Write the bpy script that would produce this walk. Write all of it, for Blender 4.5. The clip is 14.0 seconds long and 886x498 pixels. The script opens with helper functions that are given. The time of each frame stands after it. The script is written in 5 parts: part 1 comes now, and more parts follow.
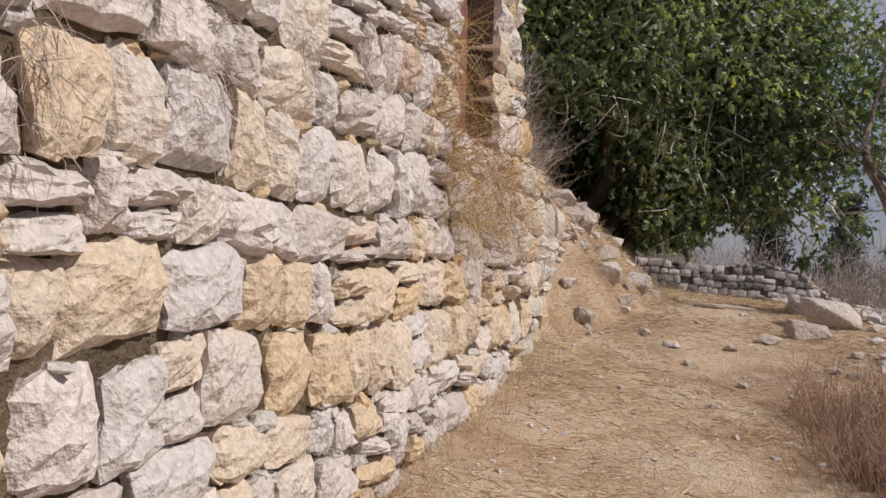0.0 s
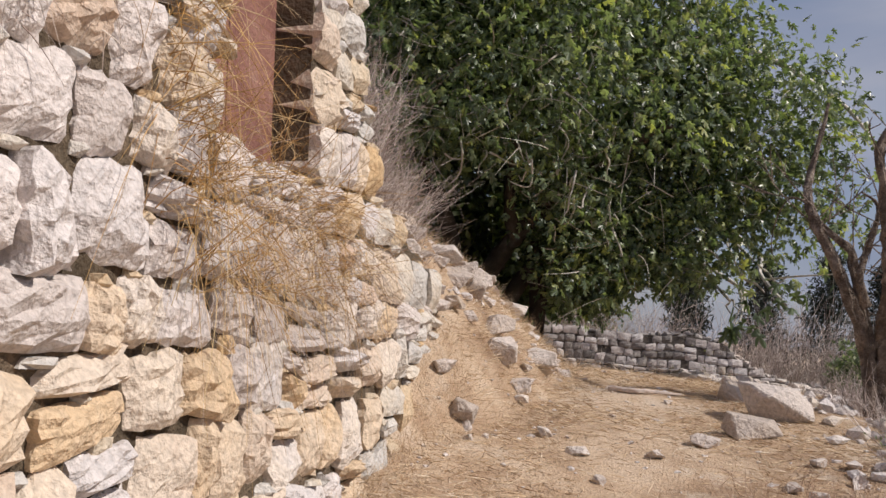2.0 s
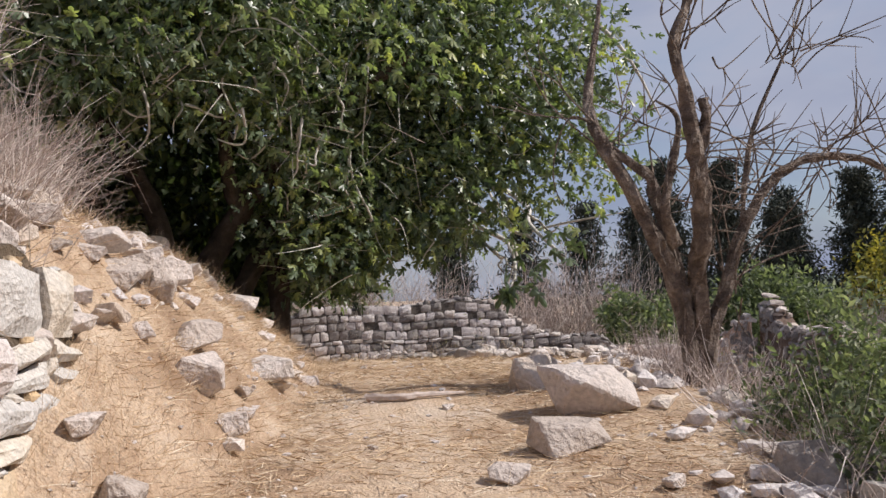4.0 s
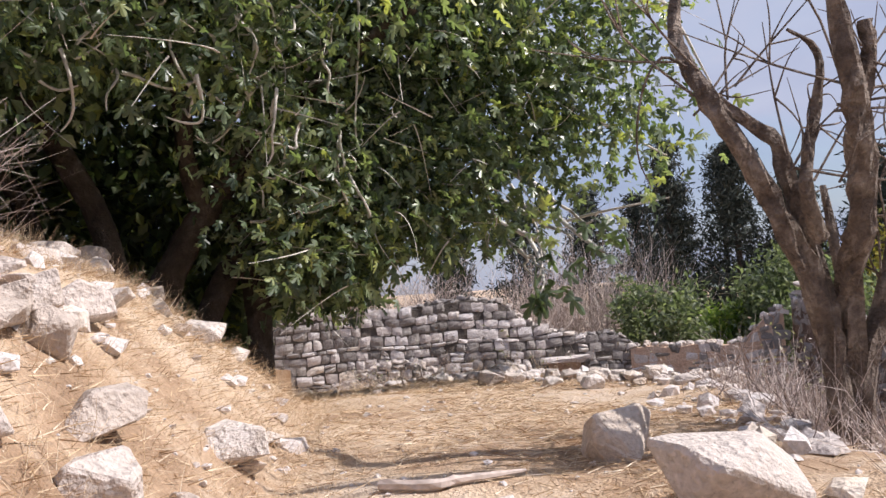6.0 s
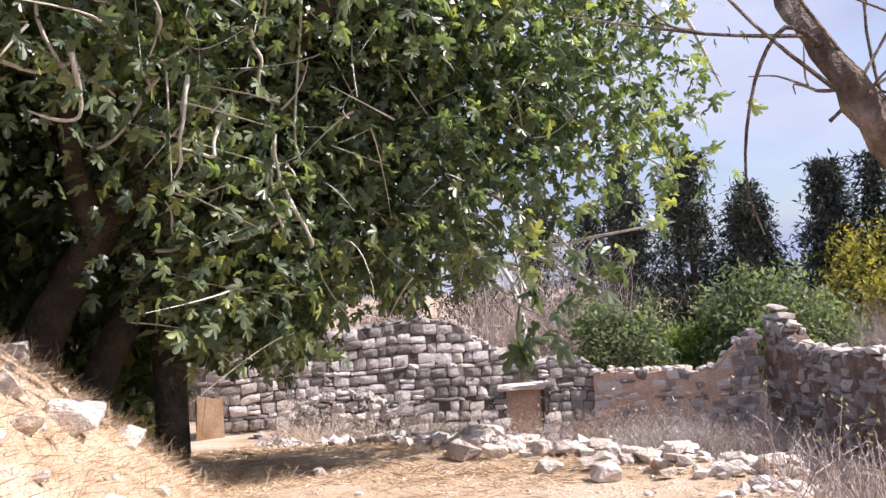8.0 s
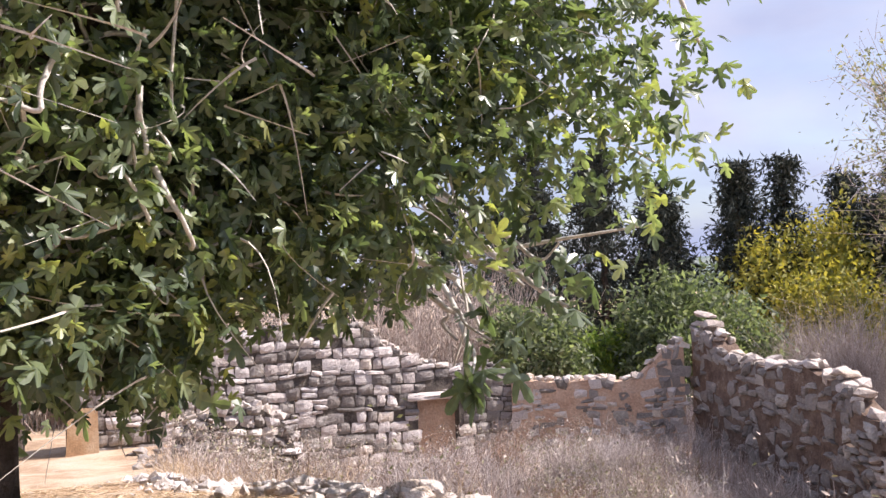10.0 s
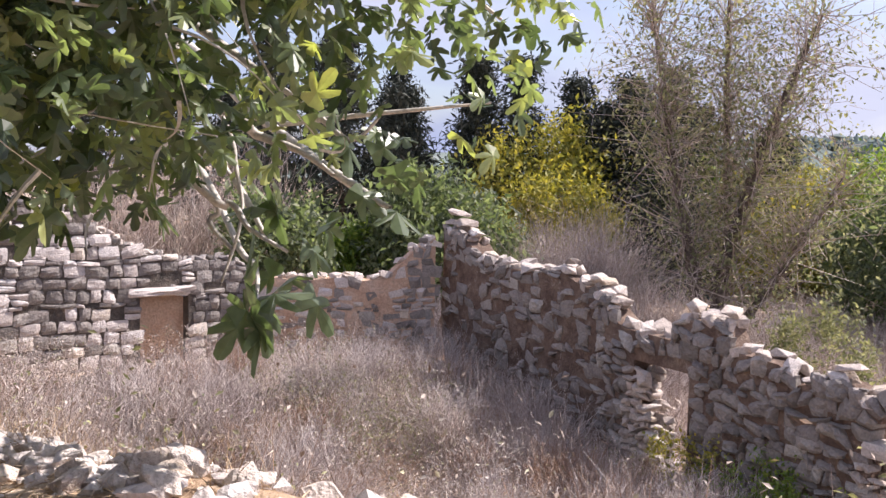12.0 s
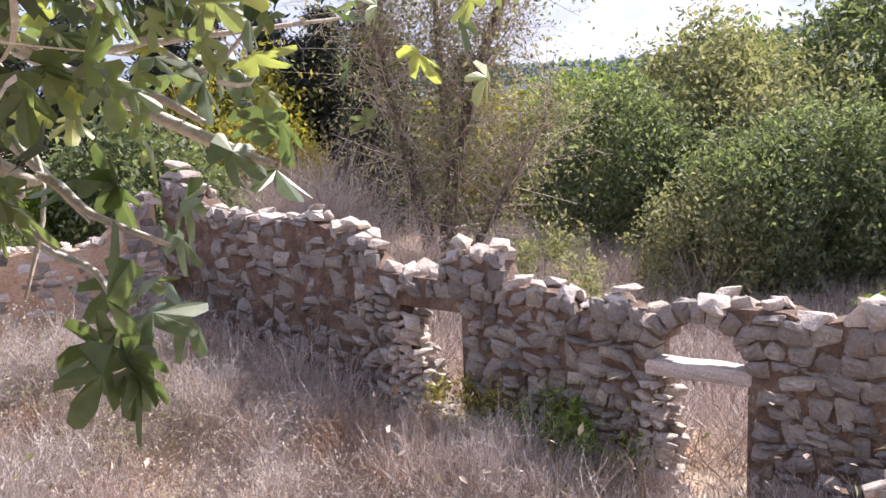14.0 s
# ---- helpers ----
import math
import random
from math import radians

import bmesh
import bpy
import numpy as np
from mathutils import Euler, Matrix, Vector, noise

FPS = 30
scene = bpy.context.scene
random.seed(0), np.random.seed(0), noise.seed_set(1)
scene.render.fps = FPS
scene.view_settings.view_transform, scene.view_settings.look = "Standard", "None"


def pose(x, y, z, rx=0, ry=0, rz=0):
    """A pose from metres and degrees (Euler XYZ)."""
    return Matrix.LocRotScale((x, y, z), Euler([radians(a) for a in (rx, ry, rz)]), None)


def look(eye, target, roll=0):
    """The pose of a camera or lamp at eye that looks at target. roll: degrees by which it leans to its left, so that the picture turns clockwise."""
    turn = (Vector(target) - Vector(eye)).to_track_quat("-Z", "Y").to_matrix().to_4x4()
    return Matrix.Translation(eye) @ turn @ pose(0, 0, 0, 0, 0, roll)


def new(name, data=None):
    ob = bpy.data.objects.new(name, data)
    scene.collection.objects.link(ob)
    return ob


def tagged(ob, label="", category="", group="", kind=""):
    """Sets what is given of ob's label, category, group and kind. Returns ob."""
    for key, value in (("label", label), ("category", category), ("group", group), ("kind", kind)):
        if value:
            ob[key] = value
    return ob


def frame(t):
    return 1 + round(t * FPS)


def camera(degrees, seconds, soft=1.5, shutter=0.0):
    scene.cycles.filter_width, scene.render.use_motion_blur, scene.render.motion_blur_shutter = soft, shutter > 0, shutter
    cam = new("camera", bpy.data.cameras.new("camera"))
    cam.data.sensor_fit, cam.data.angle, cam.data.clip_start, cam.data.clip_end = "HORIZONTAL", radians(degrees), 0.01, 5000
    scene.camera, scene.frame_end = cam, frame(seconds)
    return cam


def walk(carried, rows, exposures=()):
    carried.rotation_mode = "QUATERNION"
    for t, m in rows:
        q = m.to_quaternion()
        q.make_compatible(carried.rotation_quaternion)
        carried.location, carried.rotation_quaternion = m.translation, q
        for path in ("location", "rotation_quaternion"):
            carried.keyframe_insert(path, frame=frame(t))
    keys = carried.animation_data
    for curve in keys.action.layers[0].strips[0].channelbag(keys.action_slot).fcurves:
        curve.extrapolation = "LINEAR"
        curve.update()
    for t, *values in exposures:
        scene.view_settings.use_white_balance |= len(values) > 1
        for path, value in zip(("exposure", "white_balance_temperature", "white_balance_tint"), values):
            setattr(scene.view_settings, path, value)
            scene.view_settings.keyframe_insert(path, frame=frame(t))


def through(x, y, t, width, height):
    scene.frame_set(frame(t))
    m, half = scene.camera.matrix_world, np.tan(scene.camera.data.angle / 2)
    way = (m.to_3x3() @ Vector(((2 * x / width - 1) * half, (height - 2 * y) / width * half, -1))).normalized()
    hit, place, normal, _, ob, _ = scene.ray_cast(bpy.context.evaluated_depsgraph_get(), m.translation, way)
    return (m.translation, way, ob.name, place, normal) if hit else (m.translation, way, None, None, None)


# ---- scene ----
cam = camera(49.7, 14.0)
PATH = [
    (0, (0.07, 0.08, 1.415), (-0.187, 2.063, 1.397), 5.6),
    (0.5, (0.15, 0.659, 1.461), (-0.123, 2.64, 1.45), 6.1),
    (1, (0.216, 1.272, 1.503), (-0.048, 3.254, 1.52), 5.9),
    (1.5, (0.321, 1.876, 1.51), (0.147, 3.867, 1.581), 5.4),
    (2, (0.416, 2.492, 1.522), (0.307, 4.485, 1.653), 5.8),
    (2.5, (0.529, 3.163, 1.553), (0.632, 5.158, 1.647), 2.2),
    (3, (0.691, 3.848, 1.543), (0.84, 5.841, 1.615), 1.2),
    (3.5, (0.825, 4.537, 1.547), (1.088, 6.517, 1.642), -0.6),
    (3.7, (0.864, 4.803, 1.582), (1.227, 6.767, 1.686), -1.2),
    (5.8, (1.092, 7.37, 1.839), (1.489, 9.328, 1.928), -3.3),
    (6, (1.117, 7.557, 1.856), (1.515, 9.515, 1.942), -3.6),
    (6.5, (1.155, 8.044, 1.896), (1.551, 10.003, 1.978), -2.8),
    (7, (1.279, 8.555, 1.962), (1.729, 10.503, 2.035), -3.3),
    (7.5, (1.358, 9.052, 2.109), (1.818, 10.996, 2.195), -2.9),
    (8, (1.39, 9.584, 2.208), (1.903, 11.515, 2.3), -3.1),
    (8.2, (1.414, 9.782, 2.25), (1.993, 11.695, 2.32), -3.2),
    (10.3, (1.844, 11.885, 2.434), (2.575, 13.746, 2.496), -2.1),
    (10.5, (1.934, 12.121, 2.464), (2.687, 13.974, 2.455), -1.8),
    (11, (2.053, 12.644, 2.447), (2.909, 14.444, 2.291), -0.2),
    (11.5, (2.188, 13.114, 2.417), (3.214, 14.821, 2.237), 0.5),
    (12, (2.229, 13.57, 2.379), (3.432, 15.159, 2.212), 1.3),
    (12.5, (2.226, 14.015, 2.447), (3.682, 15.372, 2.255), -0.2),
    (13, (2.3, 14.422, 2.423), (3.843, 15.679, 2.227), -1.4),
    (13.5, (2.321, 14.833, 2.399), (3.861, 16.089, 2.177), -1.2),
    (14, (2.433, 15.261, 2.361), (4.072, 16.368, 2.065), -2.2),
]
walk(cam, [(t, look(eye, target, roll)) for t, eye, target, roll in PATH],
     exposures=[(0, -0.13, 6500, 13), (2.5, 0.17, 6420, 13), (3.7, 0.29, 6300, 13), (6, 0.7, 6180, 15), (8, 1.12, 6200, 18), (10.3, 1.2, 6360, 19), (12, 1.14, 6340, 19), (14, 1.38, 6340, 19)])

# ---- sky and sun ----
SUN_TO = Vector((0.68, -0.17, 0.76)).normalized()
world = bpy.data.worlds.new("sky")
scene.world = world
world.use_nodes = True
wn = world.node_tree.nodes
wl = world.node_tree.links
wn.clear()
sky = wn.new("ShaderNodeTexSky")
sky.sky_type = "NISHITA"
sky.sun_disc = False
sky.sun_elevation = math.asin(SUN_TO.z)
sky.sun_rotation = math.atan2(SUN_TO.x, SUN_TO.y)
sky.dust_density = 1.5
cloud = wn.new("ShaderNodeTexNoise")
cloud.inputs["Scale"].default_value = 3.2
cloud.inputs["Detail"].default_value = 7
cloud.inputs["Roughness"].default_value = 0.55
cloud.inputs["Distortion"].default_value = 0.4
cramp = wn.new("ShaderNodeValToRGB")
cramp.color_ramp.elements[0].position = 0.36
cramp.color_ramp.elements[0].color = (0.45, 0.45, 0.45, 1)
cramp.color_ramp.elements[1].position = 0.58
cramp.color_ramp.elements[1].color = (1.0, 1.0, 1.0, 1)
bank_noise = wn.new("ShaderNodeTexNoise")
bank_noise.inputs["Scale"].default_value = 2.6
bank_noise.inputs["Detail"].default_value = 6
bank_noise.inputs["Roughness"].default_value = 0.5
stretch = wn.new("ShaderNodeMapping")
stretch.inputs["Scale"].default_value = (1, 1, 2.6)
stretch.inputs["Location"].default_value = (0.4, 0.2, 0.7)
sky_at = wn.new("ShaderNodeTexCoord")
wl.new(sky_at.outputs["Generated"], stretch.inputs["Vector"])
wl.new(stretch.outputs["Vector"], cloud.inputs["Vector"])
wl.new(stretch.outputs["Vector"], bank_noise.inputs["Vector"])
tones = wn.new("ShaderNodeValToRGB")
tones.color_ramp.elements[0].position = 0.38
tones.color_ramp.elements[0].color = (2.6, 3.0, 4.2, 1)
tones.color_ramp.elements[1].position = 0.62
tones.color_ramp.elements[1].color = (3.9, 4.15, 5.0, 1)
wl.new(bank_noise.outputs["Fac"], tones.inputs["Fac"])
cmix = wn.new("ShaderNodeMix")
cmix.data_type = "RGBA"
wl.new(tones.outputs["Color"], cmix.inputs[7])
wout = wn.new("ShaderNodeOutputWorld")
wbg = wn.new("ShaderNodeBackground")
wbg.inputs["Strength"].default_value = 0.085
wl.new(cloud.outputs["Fac"], cramp.inputs["Fac"])
wl.new(cramp.outputs["Color"], cmix.inputs[0])
wl.new(sky.outputs["Color"], cmix.inputs[6])
wl.new(cmix.outputs[2], wbg.inputs["Color"])
wl.new(wbg.outputs["Background"], wout.inputs["Surface"])

sun = new("sun", bpy.data.lights.new("sun", "SUN"))
sun.data.energy = 3.9
sun.data.angle = radians(0.6)
sun.data.color = (1.0, 0.94, 0.85)
sun.matrix_world = look((30, 8, 30), (30 - SUN_TO.x, 8 - SUN_TO.y, 30 - SUN_TO.z))

# ---- materials ----


def material(name, stops, scale=3.0, rough=0.9, bump=0.4, fine=40.0, by="object", stain=None, spread=0.5, through=None, shine=0.25):
    """Colour picked per piece (object or island) from stops, mottled by noise at two scales, with relief."""
    m = bpy.data.materials.new(name)
    m.use_nodes = True
    nt, ln = m.node_tree.nodes, m.node_tree.links
    bsdf = nt["Principled BSDF"]
    bsdf.inputs["Roughness"].default_value = rough
    bsdf.inputs["Specular IOR Level"].default_value = shine
    geo = nt.new("ShaderNodeNewGeometry")
    big = nt.new("ShaderNodeTexNoise")
    big.inputs["Scale"].default_value = scale
    big.inputs["Detail"].default_value = 6
    big.inputs["Roughness"].default_value = 0.65
    small = nt.new("ShaderNodeTexNoise")
    small.inputs["Scale"].default_value = fine
    small.inputs["Detail"].default_value = 5
    ln.new(geo.outputs["Position"], big.inputs["Vector"])
    ln.new(geo.outputs["Position"], small.inputs["Vector"])
    if by == "object":
        pick = nt.new("ShaderNodeObjectInfo").outputs["Random"]
    elif by == "island":
        pick = geo.outputs["Random Per Island"]
    else:
        pick = None
    ramp = nt.new("ShaderNodeValToRGB")
    els = ramp.color_ramp.elements
    while len(els) < len(stops):
        els.new(0.5)
    for e, (p, c) in zip(els, stops):
        e.position, e.color = p, (*c, 1)
    shift = nt.new("ShaderNodeMath")
    shift.operation = "MULTIPLY_ADD"
    shift.inputs[1].default_value = spread
    ln.new(big.outputs["Fac"], shift.inputs[0])
    if pick is not None:
        base = nt.new("ShaderNodeMath")
        base.operation = "SUBTRACT"
        ln.new(pick, base.inputs[0])
        base.inputs[1].default_value = spread / 2
        ln.new(base.outputs[0], shift.inputs[2])
    else:
        shift.inputs[1].default_value = 2.2
        shift.inputs[2].default_value = -0.6
    ln.new(shift.outputs[0], ramp.inputs["Fac"])
    tone = nt.new("ShaderNodeMapRange")
    tone.inputs["From Min"].default_value, tone.inputs["From Max"].default_value = 0.3, 0.7
    tone.inputs["To Min"].default_value, tone.inputs["To Max"].default_value = 0.78, 1.12
    ln.new(small.outputs["Fac"], tone.inputs["Value"])
    mul = nt.new("ShaderNodeMix")
    mul.data_type, mul.blend_type = "RGBA", "MULTIPLY"
    mul.inputs[0].default_value = 1.0
    ln.new(ramp.outputs["Color"], mul.inputs[6])
    ln.new(tone.outputs["Result"], mul.inputs[7])
    colour = mul.outputs[2]
    if stain:
        blot = nt.new("ShaderNodeTexNoise")
        blot.inputs["Scale"].default_value = stain[1]
        blot.inputs["Detail"].default_value = 8
        blot.inputs["Roughness"].default_value = 0.7
        ln.new(geo.outputs["Position"], blot.inputs["Vector"])
        edge = nt.new("ShaderNodeMapRange")
        edge.inputs["From Min"].default_value, edge.inputs["From Max"].default_value = stain[2], stain[2] + 0.12
        edge.inputs["To Max"].default_value = stain[3]
        ln.new(blot.outputs["Fac"], edge.inputs["Value"])
        lay = nt.new("ShaderNodeMix")
        lay.data_type = "RGBA"
        lay.inputs[7].default_value = (*stain[0], 1)
        ln.new(edge.outputs["Result"], lay.inputs[0])
        ln.new(colour, lay.inputs[6])
        colour = lay.outputs[2]
    ln.new(colour, bsdf.inputs["Base Color"])
    if bump:
        both = nt.new("ShaderNodeMath")
        both.operation = "MULTIPLY_ADD"
        both.inputs[1].default_value = 0.45
        ln.new(small.outputs["Fac"], both.inputs[0])
        ln.new(big.outputs["Fac"], both.inputs[2])
        bp = nt.new("ShaderNodeBump")
        bp.inputs["Strength"].default_value = bump
        bp.inputs["Distance"].default_value = 0.075
        ln.new(both.outputs[0], bp.inputs["Height"])
        ln.new(bp.outputs["Normal"], bsdf.inputs["Normal"])
    if through:
        tr = nt.new("ShaderNodeBsdfTranslucent")
        tint = nt.new("ShaderNodeMix")
        tint.data_type, tint.blend_type = "RGBA", "MULTIPLY"
        tint.inputs[0].default_value = 1.0
        tint.inputs[7].default_value = (*through, 1)
        ln.new(colour, tint.inputs[6])
        ln.new(tint.outputs[2], tr.inputs["Color"])
        mx = nt.new("ShaderNodeMixShader")
        mx.inputs[0].default_value = 0.38
        ln.new(bsdf.outputs[0], mx.inputs[1])
        ln.new(tr.outputs[0], mx.inputs[2])
        ln.new(mx.outputs[0], nt["Material Output"].inputs["Surface"])
    return m


GREY = ((0.0, (0.53, 0.465, 0.43)), (0.4, (0.68, 0.61, 0.575)), (0.75, (0.61, 0.565, 0.55)), (1.0, (0.70, 0.60, 0.50)))
OCHRE = ((0.0, (0.62, 0.51, 0.40)), (0.35, (0.65, 0.48, 0.31)), (0.7, (0.67, 0.57, 0.47)), (1.0, (0.58, 0.44, 0.34)))
# weathered limestone tones, lowered further to put the arch wall's shade into them
AGED_SHADED = ((0.0, (0.18, 0.16, 0.145)), (0.4, (0.33, 0.295, 0.27)), (0.75, (0.25, 0.22, 0.205)), (1.0, (0.45, 0.41, 0.37)))
LICHEN = ((0.17, 0.155, 0.14), 9.0, 0.60, 0.5)
M_GREY = material("grey_limestone", GREY, 4.0, 0.92, 0.7, 38.0, stain=LICHEN)
M_OCHRE = material("ochre_limestone", OCHRE, 4.0, 0.92, 0.7, 38.0, stain=((0.25, 0.17, 0.11), 7.0, 0.62, 0.5))
M_AGED_SHADED = material("weathered_shade_limestone", AGED_SHADED, 3.0, 0.94, 0.7, 26.0, stain=LICHEN)
M_ROCK = material("fallen_limestone", ((0.0, (0.46, 0.385, 0.33)), (0.4, (0.58, 0.50, 0.45)), (0.75, (0.64, 0.57, 0.52)), (1.0, (0.56, 0.46, 0.375))), 5.0, 0.93, 0.9, 30.0, stain=((0.34, 0.28, 0.23), 5.0, 0.60, 0.5))
M_AGED_SHADED_BITS = material("weathered_shade_rubble", AGED_SHADED, 3.0, 0.94, 0.6, 26.0, by="island", stain=LICHEN)
M_GREY_BITS = material("limestone_chips", GREY, 4.0, 0.92, 0.6, 38.0, by="island", stain=LICHEN)
M_OCHRE_BITS = material("ochre_chips", OCHRE, 4.0, 0.92, 0.6, 38.0, by="island")
MIXED = ((0.0, (0.60, 0.42, 0.24)), (0.25, (0.58, 0.48, 0.36)), (0.45, (0.62, 0.58, 0.53)), (0.8, (0.55, 0.52, 0.49)), (1.0, (0.66, 0.58, 0.48)))
M_MIXED_BITS = material("mixed_limestone", MIXED, 4.0, 0.92, 0.7, 38.0, by="island", stain=LICHEN)
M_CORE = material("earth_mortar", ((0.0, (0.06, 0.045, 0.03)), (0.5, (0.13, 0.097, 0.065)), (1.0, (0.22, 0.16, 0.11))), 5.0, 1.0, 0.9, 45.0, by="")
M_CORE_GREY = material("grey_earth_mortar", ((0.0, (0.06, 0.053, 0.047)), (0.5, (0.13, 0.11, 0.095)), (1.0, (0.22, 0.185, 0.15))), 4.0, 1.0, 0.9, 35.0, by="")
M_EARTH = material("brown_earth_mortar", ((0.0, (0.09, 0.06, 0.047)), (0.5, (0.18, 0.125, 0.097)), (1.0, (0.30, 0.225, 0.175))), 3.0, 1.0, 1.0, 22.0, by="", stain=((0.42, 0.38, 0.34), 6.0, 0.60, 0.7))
M_PLASTER = material("pink_earth_plaster", ((0.0, (0.42, 0.26, 0.18)), (0.5, (0.58, 0.40, 0.29)), (1.0, (0.64, 0.50, 0.40))), 1.6, 0.98, 0.9, 20.0, by="", stain=((0.45, 0.42, 0.38), 3.0, 0.58, 0.7))
M_GROUND = material("straw_covered_earth", ((0.0, (0.25, 0.16, 0.10)), (0.35, (0.42, 0.29, 0.19)), (0.6, (0.565, 0.425, 0.30)), (1.0, (0.62, 0.505, 0.41))), 0.9, 0.97, 0.8, 55.0, by="", stain=((0.60, 0.50, 0.40), 2.2, 0.55, 0.7))
M_STRAW = material("dry_straw", ((0.0, (0.32, 0.20, 0.11)), (0.3, (0.54, 0.385, 0.235)), (0.7, (0.66, 0.50, 0.33)), (1.0, (0.80, 0.69, 0.54))), 2.0, 0.7, 0, 30.0, by="island")
M_ORANGE = material("orange_dry_grass", ((0.0, (0.36, 0.20, 0.07)), (0.5, (0.52, 0.32, 0.12)), (1.0, (0.62, 0.48, 0.28))), 2.0, 0.7, 0, 30.0, by="island")
M_TWIG = material("grey_dry_twigs", ((0.0, (0.28, 0.21, 0.18)), (0.5, (0.50, 0.41, 0.36)), (1.0, (0.68, 0.60, 0.53))), 2.0, 0.85, 0, 30.0, by="island")
M_BRUSH = material("pinkish_grey_brush", ((0.0, (0.11, 0.08, 0.07)), (0.3, (0.38, 0.31, 0.28)), (0.75, (0.62, 0.535, 0.495)), (1.0, (0.82, 0.74, 0.69))), 0.9, 0.85, 0, 30.0, by="island", spread=1.1)
# bark tone lowered to deepen the shade under the fig crown
M_BARK = material("shade_dark_fig_bark", ((0.0, (0.05, 0.038, 0.03)), (0.5, (0.095, 0.072, 0.056)), (1.0, (0.17, 0.14, 0.12))), 5.0, 0.9, 0.8, 60.0, by="")
M_PALE = material("pale_fig_twig", ((0.0, (0.46, 0.42, 0.37)), (1.0, (0.68, 0.64, 0.58))), 6.0, 0.85, 0.3, 60.0, by="")
M_DEADBARK = material("dead_tree_bark", ((0.0, (0.07, 0.053, 0.044)), (0.5, (0.17, 0.13, 0.105)), (1.0, (0.42, 0.35, 0.29))), 7.0, 0.92, 1.0, 50.0, by="")
M_FIG = material("fig_leaf", ((0.0, (0.045, 0.068, 0.040)), (0.45, (0.125, 0.165, 0.098)), (0.85, (0.23, 0.275, 0.155)), (1.0, (0.36, 0.38, 0.14))), 1.2, 0.36, 0, 20.0, by="island", through=(1.9, 2.05, 0.9), shine=0.6)
M_BUSH = material("lentisk_leaf", ((0.0, (0.075, 0.092, 0.058)), (0.6, (0.155, 0.182, 0.112)), (1.0, (0.33, 0.345, 0.225))), 0.8, 0.55, 0, 20.0, by="island", through=(1.6, 1.8, 0.9))
M_DARKLEAF = material("cypress_foliage", ((0.0, (0.030, 0.038, 0.030)), (0.6, (0.062, 0.074, 0.058)), (1.0, (0.12, 0.125, 0.098))), 0.6, 0.7, 0, 12.0, by="island")
M_OLIVE = material("grey_olive_leaf", ((0.0, (0.14, 0.15, 0.085)), (0.6, (0.28, 0.285, 0.165)), (1.0, (0.44, 0.42, 0.27))), 0.8, 0.6, 0, 20.0, by="island", through=(1.4, 1.4, 0.9))
M_HAZE = material("pale_hazy_leaf", ((0.0, (0.17, 0.18, 0.09)), (0.6, (0.30, 0.31, 0.18)), (1.0, (0.44, 0.44, 0.27))), 0.8, 0.6, 0, 20.0, by="island", through=(1.4, 1.4, 0.9))
M_YELLOW = material("yellowing_leaf", ((0.0, (0.17, 0.19, 0.06)), (0.5, (0.33, 0.32, 0.08)), (1.0, (0.50, 0.44, 0.11))), 0.8, 0.55, 0, 20.0, by="island", through=(1.5, 1.4, 0.6))
M_FRESH = material("fresh_green_leaf", ((0.0, (0.10, 0.16, 0.04)), (0.6, (0.19, 0.27, 0.06)), (1.0, (0.34, 0.38, 0.09))), 0.6, 0.55, 0, 20.0, by="island", through=(1.5, 1.6, 0.8))
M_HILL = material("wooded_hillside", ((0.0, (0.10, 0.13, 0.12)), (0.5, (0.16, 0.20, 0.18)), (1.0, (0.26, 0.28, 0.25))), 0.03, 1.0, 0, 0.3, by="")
M_SHUTTER = material("faded_red_shutter", ((0.0, (0.17, 0.075, 0.06)), (0.5, (0.25, 0.12, 0.095)), (1.0, (0.33, 0.18, 0.14))), 2.5, 0.8, 0.4, 50.0, by="", stain=((0.36, 0.27, 0.22), 5.0, 0.6, 0.5))
M_SLAB = material("rusty_brown_slab", ((0.0, (0.22, 0.13, 0.07)), (0.5, (0.36, 0.22, 0.12)), (1.0, (0.45, 0.33, 0.22))), 1.5, 0.85, 0.3, 30.0, by="")

# ---- mesh helpers ----
rng = np.random.default_rng(7)


def mesh_from(name, verts, faces, mat, smooth=False):
    """A mesh from an array of places and an array of faces of equal length."""
    verts, faces = np.asarray(verts, np.float32), np.asarray(faces, np.int32)
    me = bpy.data.meshes.new(name)
    me.vertices.add(len(verts))
    me.vertices.foreach_set("co", verts.ravel())
    k = faces.shape[1]
    me.loops.add(faces.size)
    me.loops.foreach_set("vertex_index", faces.ravel())
    me.polygons.add(len(faces))
    me.polygons.foreach_set("loop_start", np.arange(0, faces.size, k, dtype=np.int32))
    me.polygons.foreach_set("loop_total", np.full(len(faces), k, np.int32))
    me.polygons.foreach_set("use_smooth", np.full(len(faces), smooth))
    me.materials.append(mat)
    me.update(calc_edges=True)
    return me


def joined(pieces):
    """Many (verts, faces) into one pair."""
    vs, fs, n = [], [], 0
    for v, f in pieces:
        vs.append(v)
        fs.append(np.asarray(f) + n)
        n += len(v)
    return np.concatenate(vs), np.concatenate(fs)


def part(name, me, parent, label=""):
    ob = new(name, me)
    ob.parent = parent
    if label:
        tagged(ob, label)
    return ob


def unit(v):
    return v / np.maximum(np.linalg.norm(v, axis=-1, keepdims=True), 1e-9)


